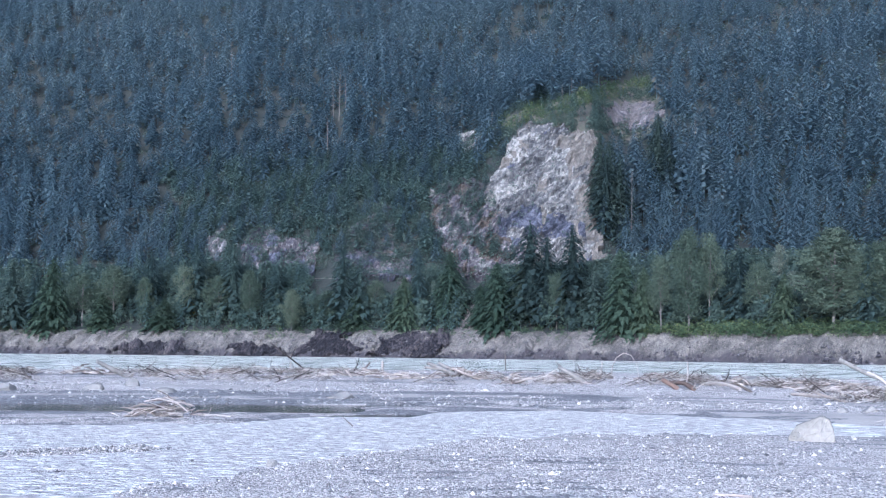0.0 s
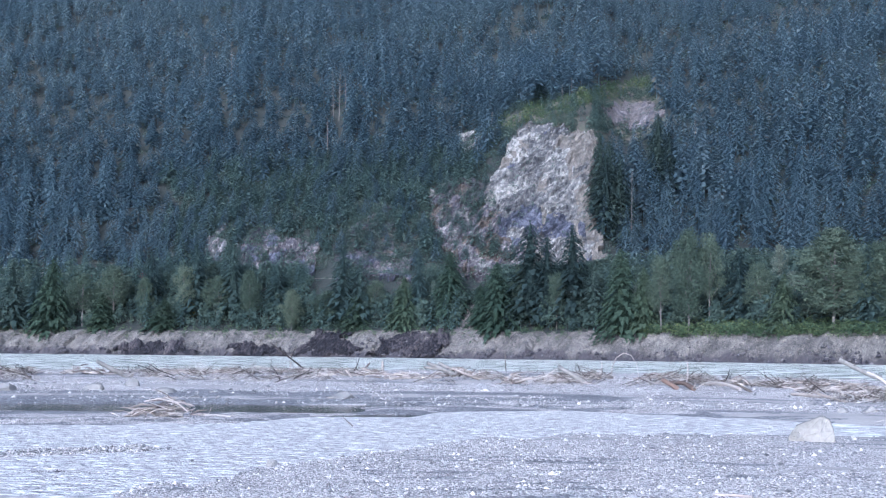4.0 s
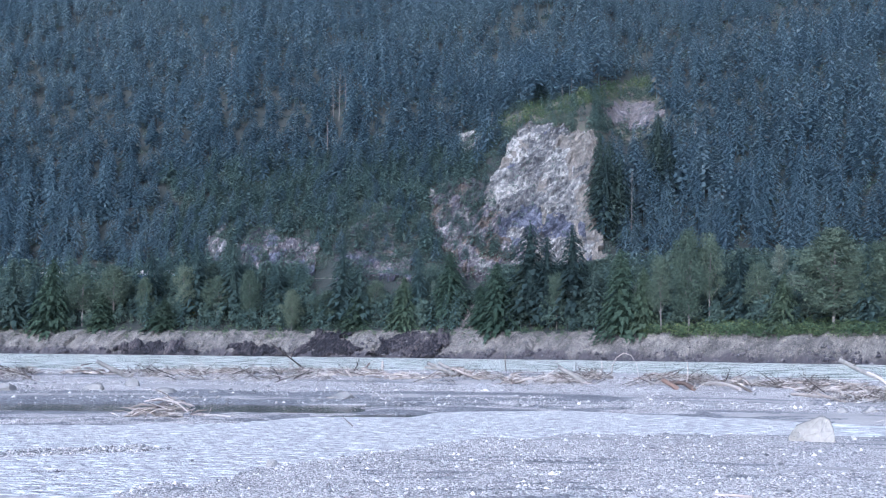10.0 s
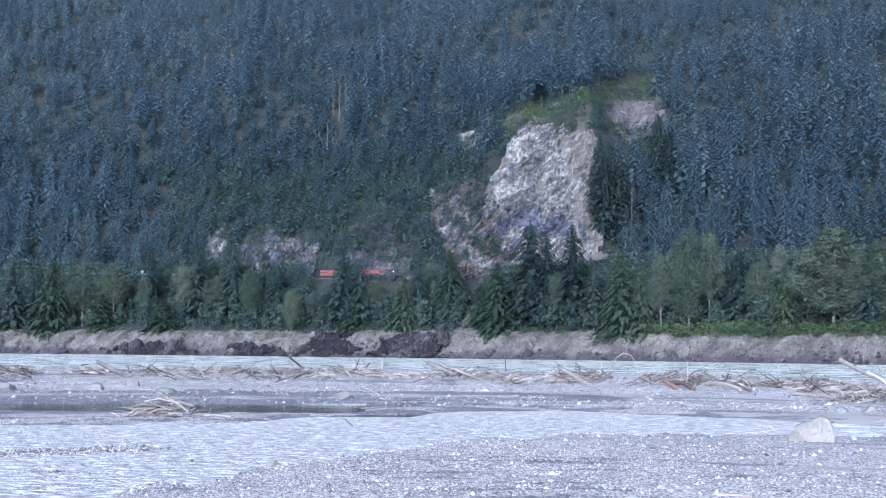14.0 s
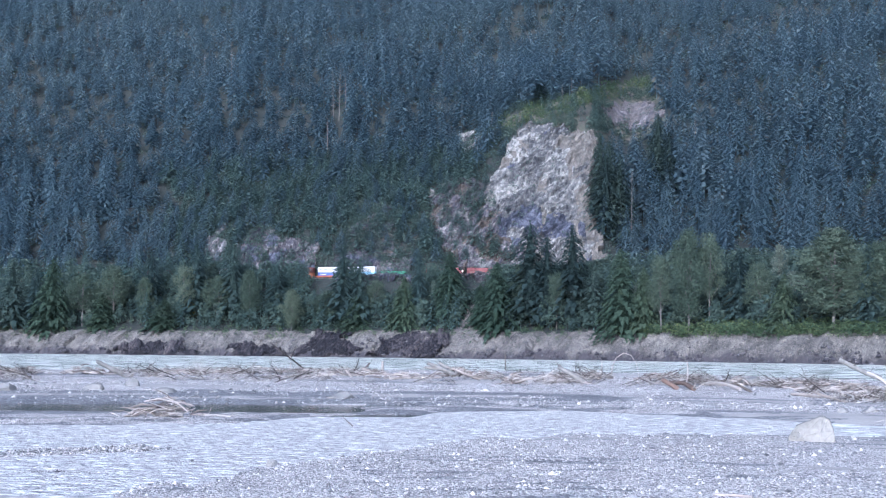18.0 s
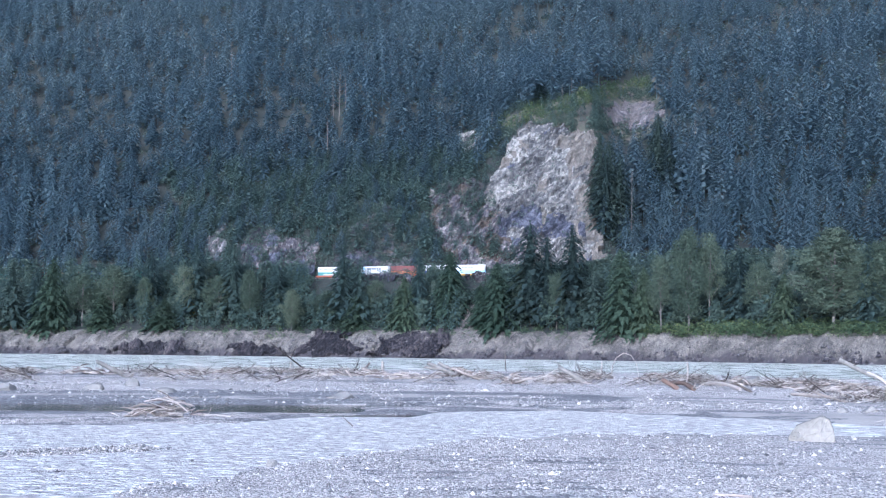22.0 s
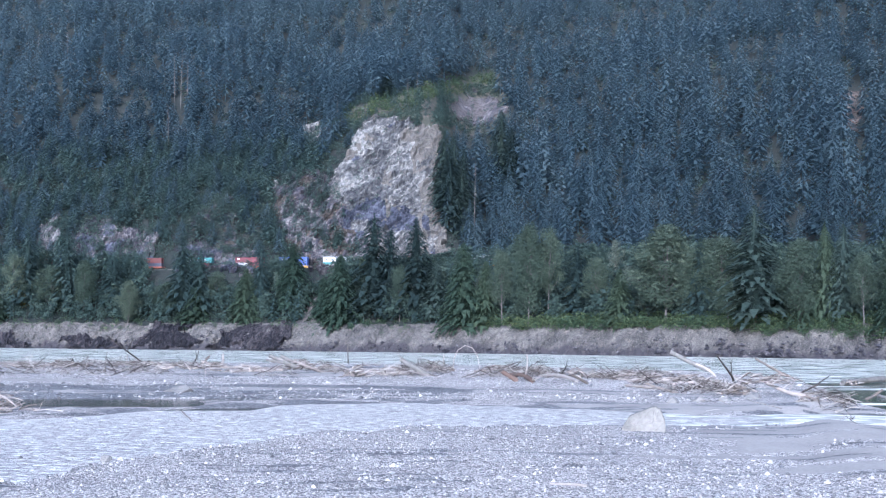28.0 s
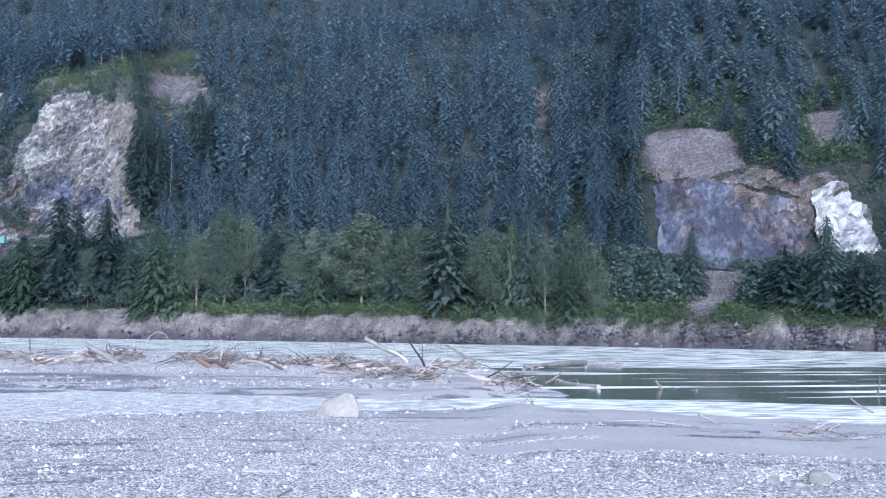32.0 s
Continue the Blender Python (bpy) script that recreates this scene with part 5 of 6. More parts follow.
def locomotive():
    ob = tagged(new("diesel_locomotive"), "faded red diesel freight locomotive on the railway", "locomotive", "locomotives at the head of the train")
    block("frame", (-11.0, 11.0, -1.5, 1.5, 1.05, 1.55), LOCO_DARK, ob)
    block("fuel_tank", (-3.6, 3.0, -1.35, 1.35, 0.35, 1.1), LOCO_DARK, ob, bevel=0.2)
    block("long_hood", (-10.4, 5.6, -0.95, 0.95, 1.55, 4.35), LOCO_RED, ob, bevel=0.12)
    block("radiator_wings", (-10.2, -5.2, -1.5, 1.5, 3.2, 4.6), LOCO_RED, ob, bevel=0.2)
    block("cab", (5.5, 8.6, -1.5, 1.5, 1.55, 4.65), LOCO_RED, ob, bevel=0.15)
    block("nose", (8.5, 10.5, -0.95, 0.95, 1.55, 3.35), LOCO_RED, ob, bevel=0.25)
    for y in (-1.51, 1.51):
        block("side_window", (6.2, 7.7, y - 0.02, y + 0.02, 3.3, 4.1), GLASS, ob, bevel=0)
    block("windscreen", (8.58, 8.63, -1.2, 1.2, 3.5, 4.2), GLASS, ob, bevel=0)
    for y in (-0.2, 0.2):
        block("headlight", (10.46, 10.56, y - 0.13, y + 0.13, 2.85, 3.11), LAMP, ob, "lit headlight", 0.02)
        block("top_headlight", (8.62, 8.70, y - 0.13, y + 0.13, 4.3, 4.54), LAMP, ob, "lit headlight", 0.02)
    block("exhaust_stack", (-1.2, 0.4, -0.4, 0.4, 4.35, 4.7), LOCO_DARK, ob)
    for k in range(5):
        block("hood_door", (-4.9 + 2.0 * k, -3.2 + 2.0 * k, -0.985, -0.95, 1.75, 3.6), LOCO_RED, ob, bevel=0.01)
    for y in (-1.42, 1.42):
        bm = bmesh.new()
        for k in range(9):
            rod(bm, (-10 + 1.9 * k, y, 1.5), (-10 + 1.9 * k, y, 2.5), 0.025, 0.025, 5)
        rod(bm, (-10, y, 2.5), (5.3, y, 2.5), 0.025, 0.025, 5)
        part("handrail", bm, STEEL, ob)
    block("coupler", (-11.6, -10.9, -0.2, 0.2, 0.75, 1.15), LOCO_DARK, ob)
    block("plough", (10.6, 11.3, -1.4, 1.4, 0.25, 1.2), LOCO_DARK, ob, bevel=0.1)
    for x in (-7.3, 7.0):
        bogie(ob, x, 3, 1.9)
    return ob


def well_car(paint, label):
    ob = tagged(new("well_car"), label, "freight car", "well cars of the train")
    for y in (-1.42, 1.42):
        block("side_sill", (-8.7, 8.7, y - 0.08, y + 0.08, 0.42, 1.5), paint, ob, bevel=0.03)
        bm = bmesh.new()
        for k in range(12):
            x = -8.2 + 16.4 * k / 11
            slab(bm, x - 0.06, x + 0.06, y - 0.13 if y < 0 else y + 0.03, y - 0.03 if y < 0 else y + 0.13, 0.45, 1.48)
        tagged(part("ribs", bm, paint, ob), kind="stuff")
    block("floor", (-8.4, 8.4, -1.3, 1.3, 0.3, 0.42), LOCO_DARK, ob)
    for sx in (-1, 1):
        block("end_platform", (min(sx * 8.3, sx * 9.55), max(sx * 8.3, sx * 9.55), -1.35, 1.35, 0.95, 1.25), paint, ob)
        bogie(ob, sx * 9.0, 2, 0.85)
    return ob


def container(long, colour, label, marks=()):
    """A ribbed steel box with posts, doors and painted marks; marks: (x from, x to, z from, z to, paint)."""
    ob = tagged(new("freight_container"), label, "container", "containers on the train")
    h, w = 2.86, 1.26
    n = max(10, int(long / 0.55))
    xs = np.linspace(-long / 2, long / 2, 2 * n + 1)
    pts, faces = [], []
    for y, s in ((-w, -1), (w, 1)):
        base = len(pts)
        for k, x in enumerate(xs):
            off = y - s * (0.035 if k % 2 else 0.0)
            pts += [(x, off, 0.16), (x, off, h - 0.14)]
        for k in range(2 * n):
            q = base + 2 * k
            faces.append((q, q + 2, q + 3, q + 1) if s < 0 else (q, q + 1, q + 3, q + 2))
    side = link("side_panels", pts, faces, [PAINT[colour]], smooth=False)
    side.parent = ob
    block("roof", (-long / 2, long / 2, -w, w, h - 0.05, h), PAINT[colour], ob, bevel=0.01)
    block("floor", (-long / 2, long / 2, -w, w, 0.02, 0.14), PAINT[colour], ob, bevel=0.01)
    bm = bmesh.new()
    for x in (-long / 2, long / 2):
        for y in (-w, w):
            slab(bm, x - 0.07, x + 0.07, y - 0.05, y + 0.05, 0.0, h, 0.01)
    for y in (-w, w):
        for z in (0.08, h - 0.07):
            slab(bm, -long / 2, long / 2, y - 0.045, y + 0.045, z - 0.07, z + 0.07)
    part("frame", bm, PAINT[colour], ob)
    block("front_wall", (long / 2 - 0.08, long / 2 - 0.03, -w, w, 0.1, h - 0.05), PAINT[colour], ob, bevel=0)
    for y0, y1 in ((-w + 0.05, -0.02), (0.02, w - 0.05)):
        block("door", (-long / 2 + 0.02, -long / 2 + 0.07, y0, y1, 0.15, h - 0.1), PAINT[colour], ob, bevel=0)
    for x0, x1, z0, z1, paint in marks:
        block("painted_mark", (x0, x1, -w - 0.075, -w - 0.055, z0, z1), PAINT[paint], ob, "painted lettering patch", 0)
    return ob


def letters(x0, x1, z0, z1, count, paint):
    w = (x1 - x0) / count
    return [(x0 + w * k + 0.08 * w, x0 + w * k + 0.78 * w, z0, z1, paint) for k in range(count)]


# middle of each car behind the leading end at the clip's start, with the boxes it carries: below, above
CARS = [(-317.0, "green", "", "rust"), (-336.0, "sky", "white", "yellow"), (-354.5, "blue", "white", "rust"), (-374.0, "orange", "red", "rust"),
        (-392.0, "grey", "grey", "rust"), (-418.5, "teal", "white", "rust"), (-443.5, "blue", "blue", "yellow"), (-468.5, "white_maroon", "maroon", "rust"),
        (-498.5, "white_maroon", "teal", "rust"), (-528.0, "dark", "red", "rust"), (-554.0, "green", "teal", "rust"), (-574.5, "grey", "blue", "rust"),
        (-596.0, "dark", "red", "rust"), (-618.0, "blue", "maroon", "rust"), (-640.0, "orange", "teal", "rust"), (-662.0, "grey", "white", "rust"), (-684.0, "red", "blue", "rust")]
MARKS = {"white": [(-6.6, -5.9, 1.2, 1.9, "dark")] + letters(-4.6, 4.4, 1.35, 1.8, 11, "dark"), "grey": [(-7.3, -5.7, 0.9, 2.4, "sky")] + letters(-4.6, 4.0, 1.1, 2.0, 6, "dark"),
         "blue": letters(-6.5, -3.0, 1.3, 2.0, 4, "white"), "teal": letters(-4.5, 5.0, 1.15, 1.85, 12, "white"), "maroon": [(-7.0, -5.5, 1.7, 2.3, "white")],
         "sky": [], "green": letters(-5.0, 0.0, 1.2, 1.7, 5, "white"), "red": [], "orange": [], "dark": [], "white_maroon": []}
TEXT = {"white": "white", "grey": "light grey", "blue": "blue", "teal": "teal", "maroon": "maroon", "sky": "light blue", "green": "green", "red": "brown-red", "orange": "orange", "dark": "dark"}
MOVERS = []


def build_train():
    loco = locomotive()
    MOVERS.append((loco, -263.6, 0.0))
    MOVERS.append((copy_thing(loco, Matrix()), -287.0, 0.0))
    cars = {"rust": well_car(WELL_RUST, "rust-red articulated well car on the railway"), "yellow": well_car(WELL_YELLOW, "dull yellow well car on the railway")}
    used, boxes = set(), {}

    def box(colour, long, where):
        key = (colour, long)
        label = "%s %s freight container %s" % ("long" if long > 14 else "short", TEXT[colour] + " steel", where)
        if key not in boxes:
            boxes[key] = container(long, colour, label, MARKS[colour] if long > 14 else ())
            return boxes[key]
        return tagged(copy_thing(boxes[key], Matrix()), label)

    for s, low, high, paint in CARS:
        car = cars[paint] if paint not in used else copy_thing(cars[paint], Matrix())
        used.add(paint)
        MOVERS.append((car, s, 0.0))
        if low == "white_maroon":
            MOVERS.append((box("white", 6.1, "low in a well car"), s - 4.2, 0.45))
            MOVERS.append((box("maroon", 6.1, "low in a well car"), s + 3.2, 0.45))
        else:
            MOVERS.append((box(low, 16.15 if high else 14.6, "low in a well car"), s, 0.45))
        if high:
            MOVERS.append((box(high, 16.15, "stacked on top of another"), s, 3.33))


def build_track():
    s = np.arange(-430, 262, 2.0)
    p = [on_line(k) for k in s]
    x, y, a = (np.array([q[k] for q in p]) for k in range(3))
    nx, ny = -np.sin(np.radians(a)), np.cos(np.radians(a))

    def ribbon(name, off, profile, mat, label, parent=None):
        pts = []
        for o, z in profile:
            pts.append(np.stack([x + nx * (off + o), y + ny * (off + o), np.full_like(x, RAIL_Z + z)], -1))
        pts = np.stack(pts, 1)
        n, k = pts.shape[:2]
        i = np.arange(n * k).reshape(n, k)
        f = np.stack([i[:-1, :-1], i[1:, :-1], i[1:, 1:], i[:-1, 1:]], -1).reshape(-1, 4)
        ob = link(name, pts.reshape(-1, 3), f, [mat])
        ob.parent = parent
        return ob

    bed = tagged(ribbon("ballast_bed", 0, [(-2.6, -0.75), (-1.7, -0.22), (1.7, -0.22), (2.6, -0.75)], BALLAST, ""), "grey ballast bed of a single railway track", "railway", kind="structure")
    for off in (-0.7175, 0.7175):
        ribbon("rail", off, [(-0.035, -0.17), (-0.035, 0.0), (0.035, 0.0), (0.035, -0.17)], STEEL, "", bed)
    bm = bmesh.new()
    slab(bm, -0.11, 0.11, -1.28, 1.28, -0.27, -0.15)
    first = part("sleeper", bm, BARK, bed)
    tie = first
    for k, run in enumerate(np.arange(-60, 60, 0.6)):
        q = on_line(run)
        if k:
            tie = new("sleeper", first.data)
            tie.parent = bed
        tie.matrix_basis = pose(q[0], q[1], RAIL_Z, 0, 0, q[2])


build_train()
build_track()


# ---- driftwood, stones and boulders on the gravel bar ----
# each log: bearing and range of its foot, of its other end, the height of that end (0: on the ground), thickness
LOGS_A = [(7.04, 136.6, 5.67, 136.6, 2.61, 0.6), (0.83, 156.2, -0.7, 156.2, 2.69, 0.61), (1.05, 166.1, -0.2, 166.1, 2.66, 0.56), (0.49, 180.5, -0.83, 180.5, 1.78, 0.61), (4.96, 139.3, 6.6, 142.5, 0.0, 0.47), (11.39, 122.4, 10.65, 122.4, 1.67, 0.53), (12.13, 121.0, 10.86, 133.2, 0.0, 0.47), (20.61, 207.2, 18.77, 207.2, 3.37, 0.9), (18.83, 112.9, 20.91, 114.9, 0.0, 0.49), (-14.95, 151.1, -16.41, 151.1, 2.68, 0.66), (-3.92, 168.0, -3.51, 168.0, 2.56, 0.33), (-4.41, 152.8, -4.69, 152.8, 1.77, 0.3), (-2.9, 172.3, -2.91, 172.3, 2.69, 0.42), (-7.39, 174.9, -7.35, 174.9, 2.55, 0.25), (11.74, 131.8, 11.83, 131.8, 3.46, 0.19), (3.14, 229.9, 3.08, 229.9, 4.24, 0.22)]
LOGS_B = [(7.69, 229.9, 7.77, 229.9, 2.44, 0.22), (-4.29, 69.1, -4.82, 69.1, 0.59, 0.07), (5.59, 151.0, 7.36, 156.7, 0.0, 0.44), (-2.54, 147.9, -0.06, 153.2, 0.0, 0.43), (-2.27, 162.1, -3.92, 162.1, 1.85, 0.39), (1.88, 149.6, 0.49, 149.6, 2.15, 0.36), (-9.9, 163.0, -13.35, 179.0, 0.0, 0.4), (-19.19, 161.3, -19.74, 161.3, 1.63, 0.39), (14.27, 121.3, 12.71, 134.8, 0.0, 0.35), (14.79, 118.8, 14.02, 118.8, 1.52, 0.29), (18.09, 111.3, 16.58, 114.2, 0.0, 0.32), (19.07, 106.2, 17.59, 106.2, 1.18, 0.26), (24.46, 162.8, 22.68, 162.8, 2.91, 0.39), (29.51, 176.3, 26.56, 147.8, 0.0, 0.85), (31.17, 167.0, 29.57, 159.0, 0.0, 0.73), (25.02, 99.2, 23.19, 99.2, 1.58, 0.34)]
LOGS_C = [(30.17, 100.3, 28.1, 115.5, 0.0, 0.39), (27.58, 107.4, 28.31, 107.4, 0.94, 0.26), (21.92, 109.2, 19.02, 112.4, 0.0, 0.48), (33.18, 100.4, 32.89, 100.4, 0.74, 0.19), (34.78, 99.6, 33.66, 104.0, 0.0, 0.19), (37.7, 51.5, 34.58, 53.7, 0.0, 0.1), (34.58, 53.7, 30.17, 54.3, 0.0, 0.08), (35.92, 55.1, 34.88, 55.1, 1.0, 0.11), (42.74, 75.9, 41.62, 75.9, 1.04, 0.11), (42.9, 99.5, 43.01, 99.5, 1.57, 0.14), (15.31, 32.0, 14.64, 30.6, 0.0, 0.09), (14.75, 35.8, 13.0, 36.1, 0.0, 0.09), (32.59, 33.0, 32.0, 33.0, 0.87, 0.08), (20.81, 137.9, 19.97, 137.9, 2.43, 0.33), (17.5, 137.1, 15.86, 130.8, 0.0, 0.4), (20.26, 124.2, 18.61, 121.8, 0.0, 0.42)]
DRIFTWOOD = material("driftwood", [(0.3, (0.075, 0.064, 0.057)), (0.5, (0.19, 0.168, 0.155)), (0.7, (0.36, 0.33, 0.31))], 1.0, 9, 0.9, 0.6, tint="object", stretch=(1, 1, 0.25))
STICKS = material("driftwood_sticks", [(0.34, (0.022, 0.019, 0.018)), (0.52, (0.085, 0.073, 0.066)), (0.72, (0.40, 0.38, 0.36))], 1.0, 5, 0.9, 0, tint="tint")
PALE_LOG = material("bleached_log", [(0.3, (0.096, 0.090, 0.085)), (0.5, (0.162, 0.155, 0.147)), (0.7, (0.240, 0.231, 0.222))], 1.0, 9, 0.9, 0.6, stretch=(1, 1, 0.3))
RED_LOG = material("fresh_red_wood", [(0.3, (0.085, 0.058, 0.048)), (0.7, (0.17, 0.12, 0.10))], 1.0, 9, 0.9, 0.6, stretch=(1, 1, 0.3))
PEBBLE = material("river_stones", [(0.20, (0.05, 0.05, 0.055)), (0.40, (0.16, 0.16, 0.165)), (0.58, (0.34, 0.334, 0.33)), (0.80, (0.62, 0.61, 0.60))], 2.0, 6, 0.8, 0.3, tint="tint", spec=0.3)
WHITE_STONE = material("white_boulder_stone", [(0.3, (0.138, 0.132, 0.121)), (0.5, (0.207, 0.199, 0.184)), (0.7, (0.267, 0.259, 0.244))], 0.8, 7, 0.9, 0.6, depth=0.04)
BOULDER = material("pale_boulder", [(0.3, (0.12, 0.118, 0.118)), (0.6, (0.20, 0.196, 0.19))], 0.9, 8, 0.9, 0.7)


def log_mesh(bm, a, b, thick, rng, bend=0.03, sides=8, rings=7):
    """A weathered, slightly bent and tapered log with broken ends."""
    a, b = Vector(a), Vector(b)
    d = (b - a)
    n = d.normalized()
    u = n.orthogonal().normalized()
    w = n.cross(u)
    sway = (u * rng.uniform(-1, 1) + w * rng.uniform(-1, 1)) * d.length * bend
    loops = []
    for k in range(rings):
        t = k / (rings - 1)
        c = a + d * t + sway * math.sin(t * math.pi)
        rad = thick * 0.5 * (1.08 - 0.3 * t) * rng.uniform(0.9, 1.08)
        loop = []
        for j in range(sides):
            ang = 6.2832 * j / sides
            jag = n * rng.uniform(-0.25, 0.25) * thick if k in (0, rings - 1) else Vector()
            loop.append(bm.verts.new(c + (u * math.cos(ang) + w * math.sin(ang)) * rad * rng.uniform(0.9, 1.1) + jag))
        loops.append(loop)
    for p, q in zip(loops, loops[1:]):
        for j in range(sides):
            bm.faces.new((p[j], p[(j + 1) % sides], q[(j + 1) % sides], q[j]))
    bm.faces.new(loops[0][::-1])
    bm.faces.new(loops[-1])


def build_logs():
    rng = random.Random(31)
    for k, (az, r, az2, r2, z2, thick) in enumerate(LOGS_A + LOGS_B + LOGS_C):
        flat = z2 == 0.0
        foot = at(az, r, thick * (0.42 if flat else 0.1))
        foot.z = max(foot.z, 0.3 * thick)
        a2 = radians(az2)
        top = at(az2, r2, thick * 0.42) if flat else Vector((r2 * math.sin(a2), r2 * math.cos(a2), z2))
        top.z = max(top.z, 0.3 * thick)
        slim = thick < 0.28
        label = ("thin grey driftwood pole standing in the gravel" if not flat else "thin grey driftwood branch lying on the bar") if slim else ("long grey driftwood log lying on the gravel bar" if flat else "weathered driftwood log propped up on the bar")
        ob = tagged(new("driftwood_log"), label, "log", "driftwood logs on the gravel bar")
        ob.location = foot
        bm = bmesh.new()
        log_mesh(bm, (0, 0, 0), top - foot, thick, rng, 0.04 if not slim else 0.07)
        part("stem", bm, RED_LOG if k in (5, 6) else PALE_LOG if thick > 0.55 else DRIFTWOOD, ob)
        if thick > 0.4 and k % 2 == 0:
            for j in range(7):
                bm = bmesh.new()
                d = (foot - top).normalized()
                tip = d * rng.uniform(0.1, 0.6) + Vector((rng.gauss(0, 1), rng.gauss(0, 1), rng.gauss(0.2, 0.8))) * thick * 0.9
                if tip.z < -0.1:
                    tip.z = rng.uniform(0, 0.3)
                rod(bm, (0, 0, 0), tip, thick * 0.16, 0.03, 5)
                part("root", bm, DRIFTWOOD, ob)
        elif thick > 0.3:
            for j in range(3):
                bm = bmesh.new()
                c = (top - foot) * rng.uniform(0.3, 0.9)
                rod(bm, c, c + Vector((rng.gauss(0, 0.6), rng.gauss(0, 0.6), rng.uniform(0.2, 0.9))), 0.05, 0.015, 5)
                part("branch", bm, DRIFTWOOD, ob)


def heap(az, r, wide, high, count, label, seed, thick=0.05):
    """A heap of tangled branches, each a part of it."""
    rng = random.Random(seed)
    ob = tagged(new("driftwood_pile"), label, "driftwood")
    ob.matrix_basis = Matrix.Translation(at(az, r)) @ pose(0, 0, 0, 0, 0, -az)
    for _ in range(count):
        x = rng.gauss(0, 0.25) * wide
        top = high * math.exp(-(x / (0.36 * wide)) ** 2)
        z = rng.uniform(0.0, 0.75) * top
        l = rng.uniform(0.25, 0.6) * min(wide, 3.0)
        a = rng.gauss(0, 0.5) + (math.pi if rng.random() < 0.5 else 0)
        e = rng.gauss(0.05, 0.26)
        d = Vector((math.cos(a) * math.cos(e), math.sin(a) * math.cos(e), abs(math.sin(e)))) * l * 0.5
        c = Vector((x, rng.gauss(0, 0.14) * wide, z + 0.05))
        bm = bmesh.new()
        m = c + Vector((rng.gauss(0, 0.06), rng.gauss(0, 0.06), rng.gauss(0.03, 0.05))) * l
        t = thick * rng.uniform(0.5, 1.4)
        rod(bm, c - Vector((d.x, d.y, min(d.z, z))), m, t, t * 0.85, 5)
        rod(bm, m, c + d, t * 0.85, t * 0.35, 5)
        part("branch", bm, DRIFTWOOD, ob)


def build_heaps():
    heap(-13.4, 75.8, 5.2, 1.5, 95, "tangled grey-brown pile of driftwood branches by the stream", 3, 0.045)
    heap(-16.9, 158, 6.5, 1.6, 50, "tangled pile of brown driftwood sticks on the bar", 5, 0.08)
    heap(-12.3, 160, 7.5, 1.0, 40, "low tangle of pale driftwood sticks", 6, 0.08)
    heap(0.6, 160, 6.0, 1.9, 60, "big heap of driftwood logs and sticks on the bar", 7, 0.12)
    heap(3.67, 136, 3.0, 1.7, 40, "dark root mass of driftwood on the bar", 8, 0.09)
    heap(-1.7, 150, 8.0, 1.0, 45, "low tangle of pale driftwood sticks", 9, 0.09)
    heap(19.3, 118, 6.0, 1.3, 60, "tangled grey driftwood branches on the bar", 10, 0.06)
    heap(21.8, 101, 2.2, 1.2, 40, "root mass at the end of a driftwood log", 11, 0.06)
    heap(25.2, 88, 1.6, 1.1, 30, "dark root stump among driftwood", 12, 0.05)
    heap(16.8, 125, 5.0, 1.0, 40, "tangled grey driftwood branches on the bar", 13, 0.06)
    heap(10.4, 150, 5.0, 1.1, 40, "low tangle of pale driftwood sticks", 14, 0.08)
    for k, (a, r, w, h) in enumerate([(-19.6, 158, 5, 1.0), (-10.2, 165, 5, 0.9), (-7.2, 168, 6, 0.9), (-5.0, 158, 6, 1.1), (-3.3, 160, 5, 1.2), (2.2, 150, 5, 1.2), (5.2, 145, 5, 0.9), (7.6, 150, 4, 1.0), (12.2, 138, 6, 1.0), (14.3, 132, 5, 1.2), (17.9, 120, 4, 1.2), (20.6, 112, 4, 1.4), (22.6, 118, 5, 1.3), (23.8, 125, 4, 1.1)]):
        heap(a, r, w, h, 34, "tangled drift of bleached sticks and branches on the bar", 60 + k, 0.075)
    heap(26.9, 148.5, 3.4, 2.2, 34, "root mass of a big stranded driftwood log", 16, 0.1)
    heap(40.3, 49, 2.8, 0.9, 24, "bare pale twigs sticking out of wet sand", 15, 0.02)
    ob = tagged(new("bent_branch"), "long pale branch bent in an arch over the bar", "branch")
    ob.matrix_basis = Matrix.Translation(at(8.9, 161)) @ pose(0, 0, 0, 0, 0, -8.9)
    bm = bmesh.new()
    arc = [(-1.9, 0, -0.2), (-1.75, 0, 1.4), (-1.2, 0, 2.6), (-0.2, 0, 3.25), (0.8, 0, 2.9), (1.5, 0, 1.8), (1.85, 0, -0.2)]
    rings = []
    for k, p in enumerate(arc):
        d = (Vector(arc[min(k + 1, len(arc) - 1)]) - Vector(arc[max(k - 1, 0)])).normalized()
        w = d.cross(Vector((0, 1, 0)))
        rings.append([bm.verts.new(Vector(p) + (Vector((0, 1, 0)) * math.cos(1.047 * j) + w * math.sin(1.047 * j)) * (0.085 - 0.006 * k)) for j in range(6)])
    for p, q in zip(rings, rings[1:]):
        for j in range(6):
            bm.faces.new((p[j], p[(j + 1) % 6], q[(j + 1) % 6], q[j]))
    part("stem", bm, DRIFTWOOD, ob)


